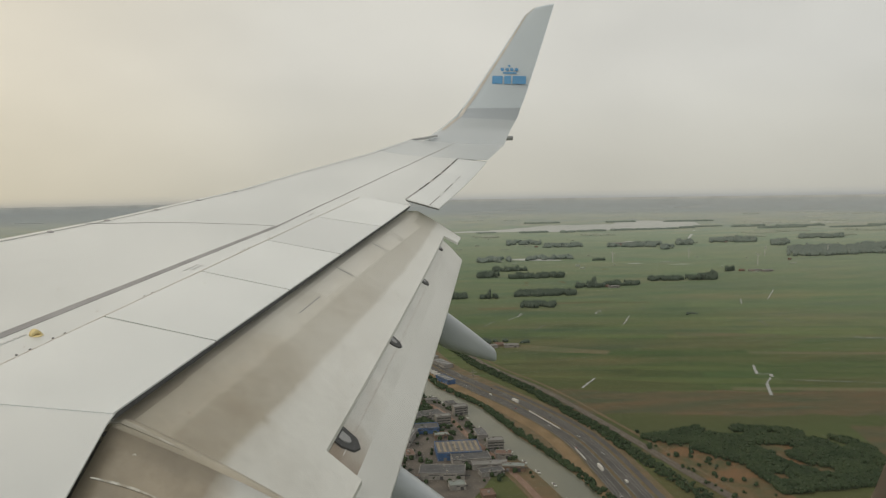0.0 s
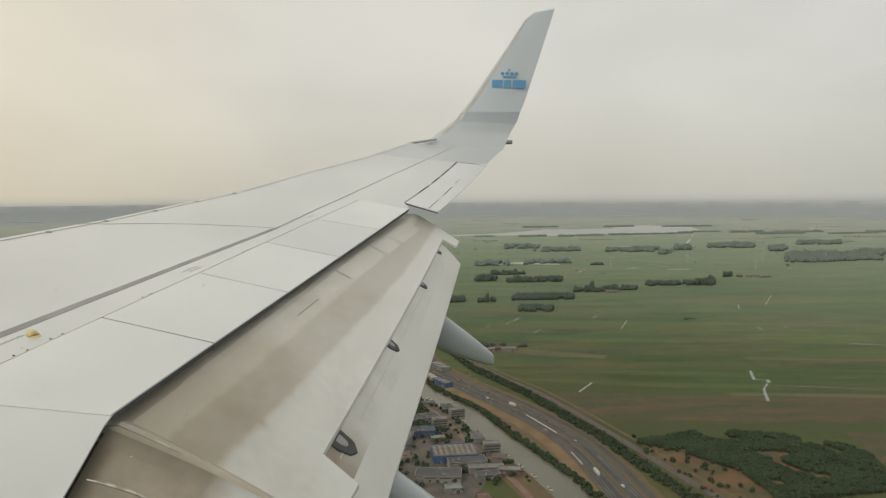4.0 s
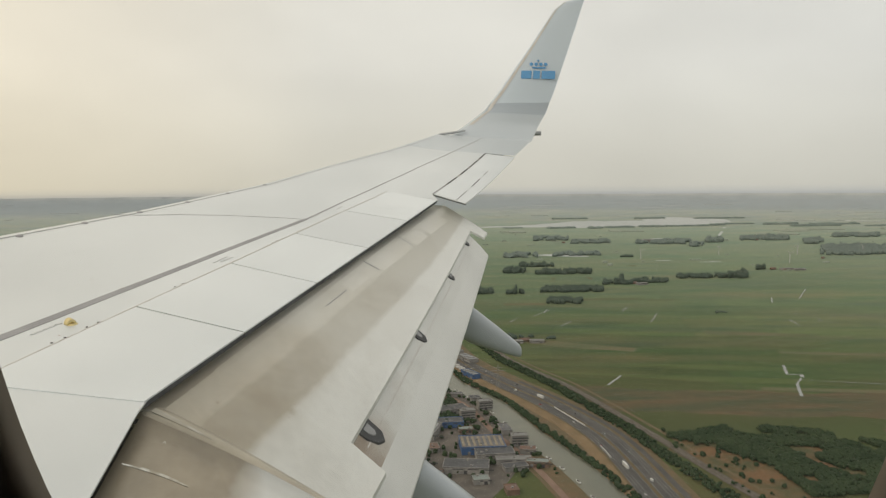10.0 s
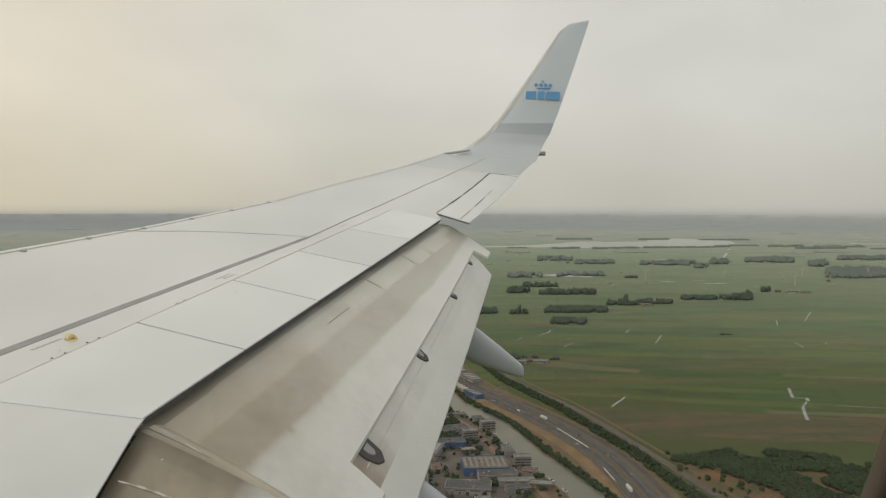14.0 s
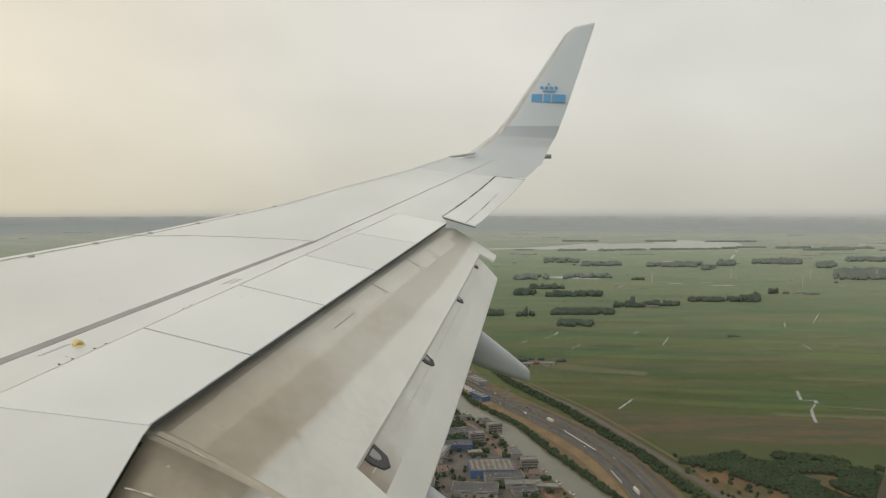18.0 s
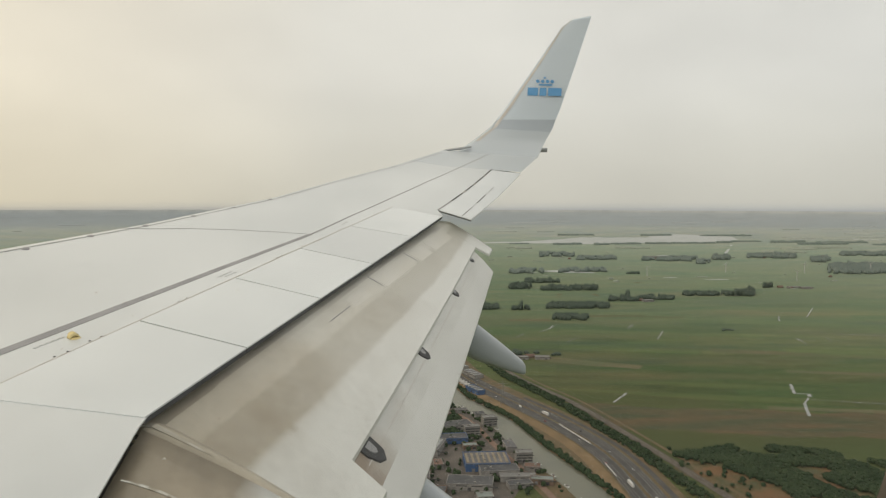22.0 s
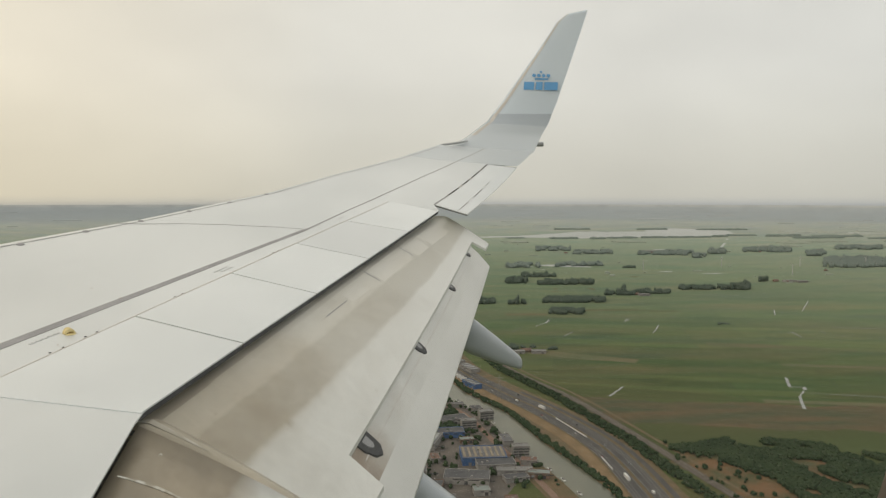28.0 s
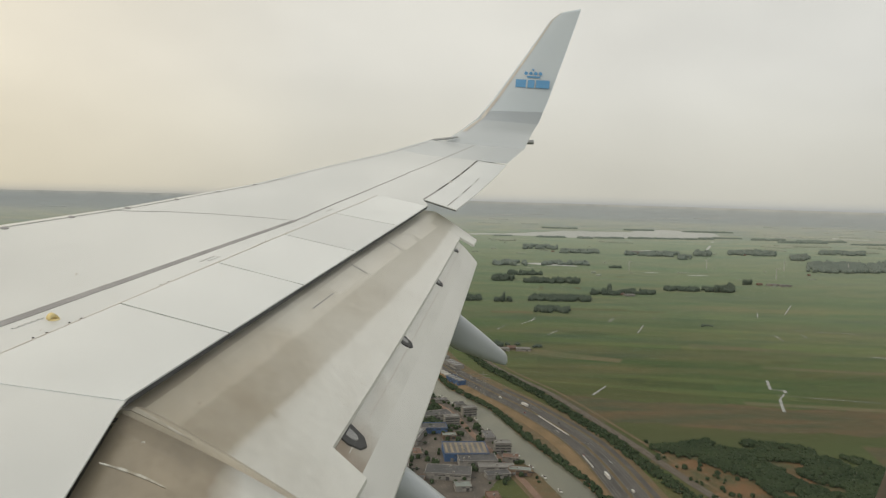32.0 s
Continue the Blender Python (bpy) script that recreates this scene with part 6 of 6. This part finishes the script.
# boats moored at the quay
def boat(label, k):
    th = empty("boat")
    tagged(th, label, "boat", group="boats moored at the quay")
    bm = bmesh.new()
    out = [(-5, -1.5), (2, -1.6), (4.5, -0.8), (5.6, 0), (4.5, 0.8), (2, 1.6), (-5, 1.5)]
    lo_ = [bm.verts.new((x * .92 * k, y * .8 * k, 0)) for x, y in out]
    hi = [bm.verts.new((x * k, y * k, 1.2 * k)) for x, y in out]
    bm.faces.new(lo_[::-1]), bm.faces.new(hi)
    for i in range(7):
        bm.faces.new((lo_[i], lo_[(i + 1) % 7], hi[(i + 1) % 7], hi[i]))
    local("hull", bm, ROOF_WHITE, th)
    local("wheelhouse", box_bm(-2.5 * k, -1.1 * k, 1.2 * k, 1.2 * k, 1.1 * k, 2.5 * k, .15), WALL_PALE, th)
    local("window_band", box_bm(-2.2 * k, -1.14 * k, 1.8 * k, 1.25 * k, 1.14 * k, 2.25 * k), DARK, th)
    return th


b0 = boat("white motor boat moored at the quay", 1.0)
for i, (dist, off) in enumerate(((150, 15), (190, 14), (230, 15), (262, 15), (300, 14.5), (345, 15), (392, 14), (440, 15), (520, 15), (560, 14))):
    p, ang = on_line(CANAL, dist, off)
    m = Matrix.Translation(M(p.x, p.y, 0.3)) @ Matrix.Rotation(radians(ang), 4, "Z")
    if i == 0:
        b0.matrix_basis = m
    else:
        copy_thing(b0, m)


# noise barrier panels along the motorway
for d0, off, n_ in ((447, 0.5, 17), (312, 14, 8)):
    p, ang = on_line(HIGHWAY, d0, off)
    th = empty("noise_barrier", M(p.x, p.y, 0.4))
    th.rotation_euler = (0, 0, radians(ang))
    tagged(th, "low white barrier beside the motorway lanes", "barrier")
    for j in range(n_):
        local("barrier_panel", box_bm((j - n_ / 2) * 5, -.2, 0, (j - n_ / 2) * 5 + 4.8, .2, 1.7), ROOF_WHITE, th)


# lattice pylon and wind turbines
def pylon(x, y, h=48):
    th = empty("lattice_pylon", M(x, y))
    tagged(th, "grey steel lattice pylon beside the motorway", "pylon")
    for sx in (-1, 1):
        for sy in (-1, 1):
            bm, vs = grid_bm([[Vector((sx * w + dx * .18, sy * w + dy * .18, z)) for dx, dy in ((-1, -1), (1, -1), (1, 1), (-1, 1))] for w, z in ((3.2, 0), (1.4, h * .55), (.5, h))], True)
            local("leg", bm, WALL_PALE, th)
    for z, w in ((h * .62, 9), (h * .75, 11), (h * .88, 7)):
        local("crossarm", box_bm(-w, -.25, z, w, .25, z + .5), WALL_PALE, th)
    for i in range(6):
        z = h * .1 * i
        w = 3.2 - 1.8 * min(z / (h * .55), 1)
        local("brace", box_bm(-w, -w, z, w, -w + .2, z + .2), WALL_PALE, th)
        local("brace", box_bm(-w, w - .2, z, w, w, z + .2), WALL_PALE, th)


pylon(157, 1100, 38)


def turbine(x, y, h, turn):
    k = (M(x, y, 1) - M(x, y, 0)).length
    th = empty("wind_turbine", M(x, y))
    th.scale = (k, k, k)
    tagged(th, "slender white wind turbine standing in the meadows", "wind turbine", group="wind turbines in the polder")
    bm, vs = grid_bm([[Vector((r * math.cos(j * math.pi / 5), r * math.sin(j * math.pi / 5), z)) for j in range(10)] for r, z in ((2.0, 0), (1.6, h * .5), (1.1, h))], True)
    local("tower", bm, TURBINE, th)
    local("nacelle", box_bm(-1.2, -2.6, h, 1.2, 3.2, h + 2.4, .4), TURBINE, th)
    for b in range(3):
        a = radians(turn + 120 * b)
        bm, vs = grid_bm([[Vector((math.sin(a) * r + math.cos(a) * w * sx, -3.2 + dy, h + 1.2 + math.cos(a) * r - math.sin(a) * w * sx)) for sx, dy in ((-1, 0), (1, -.2), (1, .2))] for r, w in ((0.5, .7), (6, 1.2), (h * .42, .25))], True)
        local("blade", bm, TURBINE, th)


for x, y, t_ in ((1684, 3249, 10), (1985, 3259, 50), (930, 3082, 80), (1325, 3238, 30), (1474, 2886, 65), (2300, 3100, 95)):
    turbine(x, y, 38, t_)


# farms, terraced houses
def house(name, w, d, h, roof, label, category="house", group=""):
    th = empty(name)
    tagged(th, label, category, group)
    local("wall", box_bm(-w / 2, -d / 2, 0, w / 2, d / 2, h), BRICK, th)
    bm = bmesh.new()
    e_ = .4
    v = [bm.verts.new(q) for q in ((-w / 2 - e_, -d / 2 - e_, h), (w / 2 + e_, -d / 2 - e_, h), (w / 2 + e_, d / 2 + e_, h), (-w / 2 - e_, d / 2 + e_, h), (-w / 2 - e_, 0, h + d * .42), (w / 2 + e_, 0, h + d * .42))]
    for f in ((0, 1, 5, 4), (2, 3, 4, 5), (0, 4, 3), (1, 2, 5), (3, 2, 1, 0)):
        bm.faces.new([v[i] for i in f])
    local("roof", bm, roof, th)
    n = max(1, int(w / 6))
    for i in range(n):
        cx = -w / 2 + w * (i + .5) / n
        for z in (.9, 3.4):
            if z + 1.4 < h + .3:
                local("window", box_bm(cx - 1.1, -d / 2 - .06, z, cx + 1.1, -d / 2, z + 1.3), DARK, th)
    local("chimney", box_bm(w * .3, -.5, h + d * .3, w * .3 + .8, .5, h + d * .42 + 1), BRICK, th)
    return th


farm = house("farmhouse", 20, 11, 4, TILE, "red-roofed brick farmhouse among trees", "farmhouse", "farms in the meadows")
for i, (x, y, r_) in enumerate(((1305, 2665, 10), (1335, 2640, 80), (690, 2300, 0), (760, 4020, 10), (905, 4040, 60), (1010, 4230, 20), (1240, 4040, 5), (1330, 4020, 75), (1450, 4110, 15), (1880, 4110, 30), (1960, 4180, 80), (2300, 4270, 0), (620, 3300, 15), (980, 2480, 10), (1700, 3060, 40), (199, 1450, 12), (160, 1470, 70), (240, 1445, 5), (1600, 2040, 20), (1830, 2250, 40))):
    m = Matrix.Translation(M(x, y)) @ Matrix.Rotation(radians(r_), 4, "Z") @ Matrix.Scale((M(x, y, 1) - M(x, y, 0)).length, 4)
    if i == 0:
        farm.matrix_basis = m
    else:
        copy_thing(farm, m)
for x, y, w, d, r_ in ((1350, 2655, 40, 18, 15), (1390, 2640, 34, 16, 5), (215, 1428, 36, 14, 8), (262, 1432, 28, 14, 0), (710, 2280, 30, 15, 10), (1290, 4150, 90, 40, 0), (1390, 4160, 60, 40, 0)):
    shed("barn", x, y, w, d, 5, r_, ROOF_PALE, WALL_GREY, "low pale-roofed barn of a farm", 0, 2, 0, "barn")
row_a = house("terraced_houses", 36, 9, 5.4, TILE, "row of brick terraced houses with tiled roofs", "houses", "terraced houses of the town")
row_b = house("terraced_houses", 26, 9, 5.4, ROOF_DARK, "row of brick terraced houses with grey roofs", "houses", "terraced houses of the town")
used = set()
for i in range(15):
    for j in range(13):
        u_, v_ = -40 - i * 46, 760 + j * 44 + (i % 3) * 9
        x, y = u_ + (v_ - 760) * .55 - 120, v_ - (i * 9)
        if y < 700 or y > 1430 or (i * 7 + j * 5) % 9 == 0:
            continue
        if x > -170 + (y - 800) * .30 or x < -640 + (y - 830) * .68:
            continue
        proto = row_a if (i + j) % 2 else row_b
        m = Matrix.Translation(M(x, y)) @ Matrix.Rotation(radians(28 + 90 * ((i // 2 + j // 3) % 2)), 4, "Z")
        if proto in used:
            copy_thing(proto, m)
        else:
            proto.matrix_basis = m
            used.add(proto)
woods("town_trees", scatter([(-600, 830), (-250, 1400), (20, 1180), (-40, 1000), (-170, 900), (-200, 690), (-480, 700)], 420), LEAF, "dark street and garden trees of the town", "trees", (2.5, 5.5))
ribbon("bare_field_strip", [(-637, 835), (-420, 1165), (-206, 1490)], 46, SAND, 0.14, "bare brown strip at the town's edge", "bare field")
# golf course and woods beside the creek
ribbon("golf_path", [(1784, 1328), (1900, 1200), (2040, 1140), (2200, 1250), (2400, 1350)], 6, SAND, 0.15, "sandy path across the golf course", "path")
woods("golf_woods", scatter([(1540, 900), (1568, 1373), (1800, 1330), (2500, 1500), (2560, 1000), (1750, 860)], 650), LEAF, "dark woods of the golf course", "woods", (4, 8))
ribbon("creek_bank", [(1190, 760), (1410, 960), (1425, 1060), (1450, 1160), (1540, 1320), (1600, 1430), (1784, 1360)], 34, SAND, 0.13, "bare brown bank along the creek", "bank")
ribbon("golf_pond", [(2042, 1555), (2300, 1600), (2532, 1572)], 30, BRIGHT_WATER, 0.3, "long pond beside the golf course", "pond")
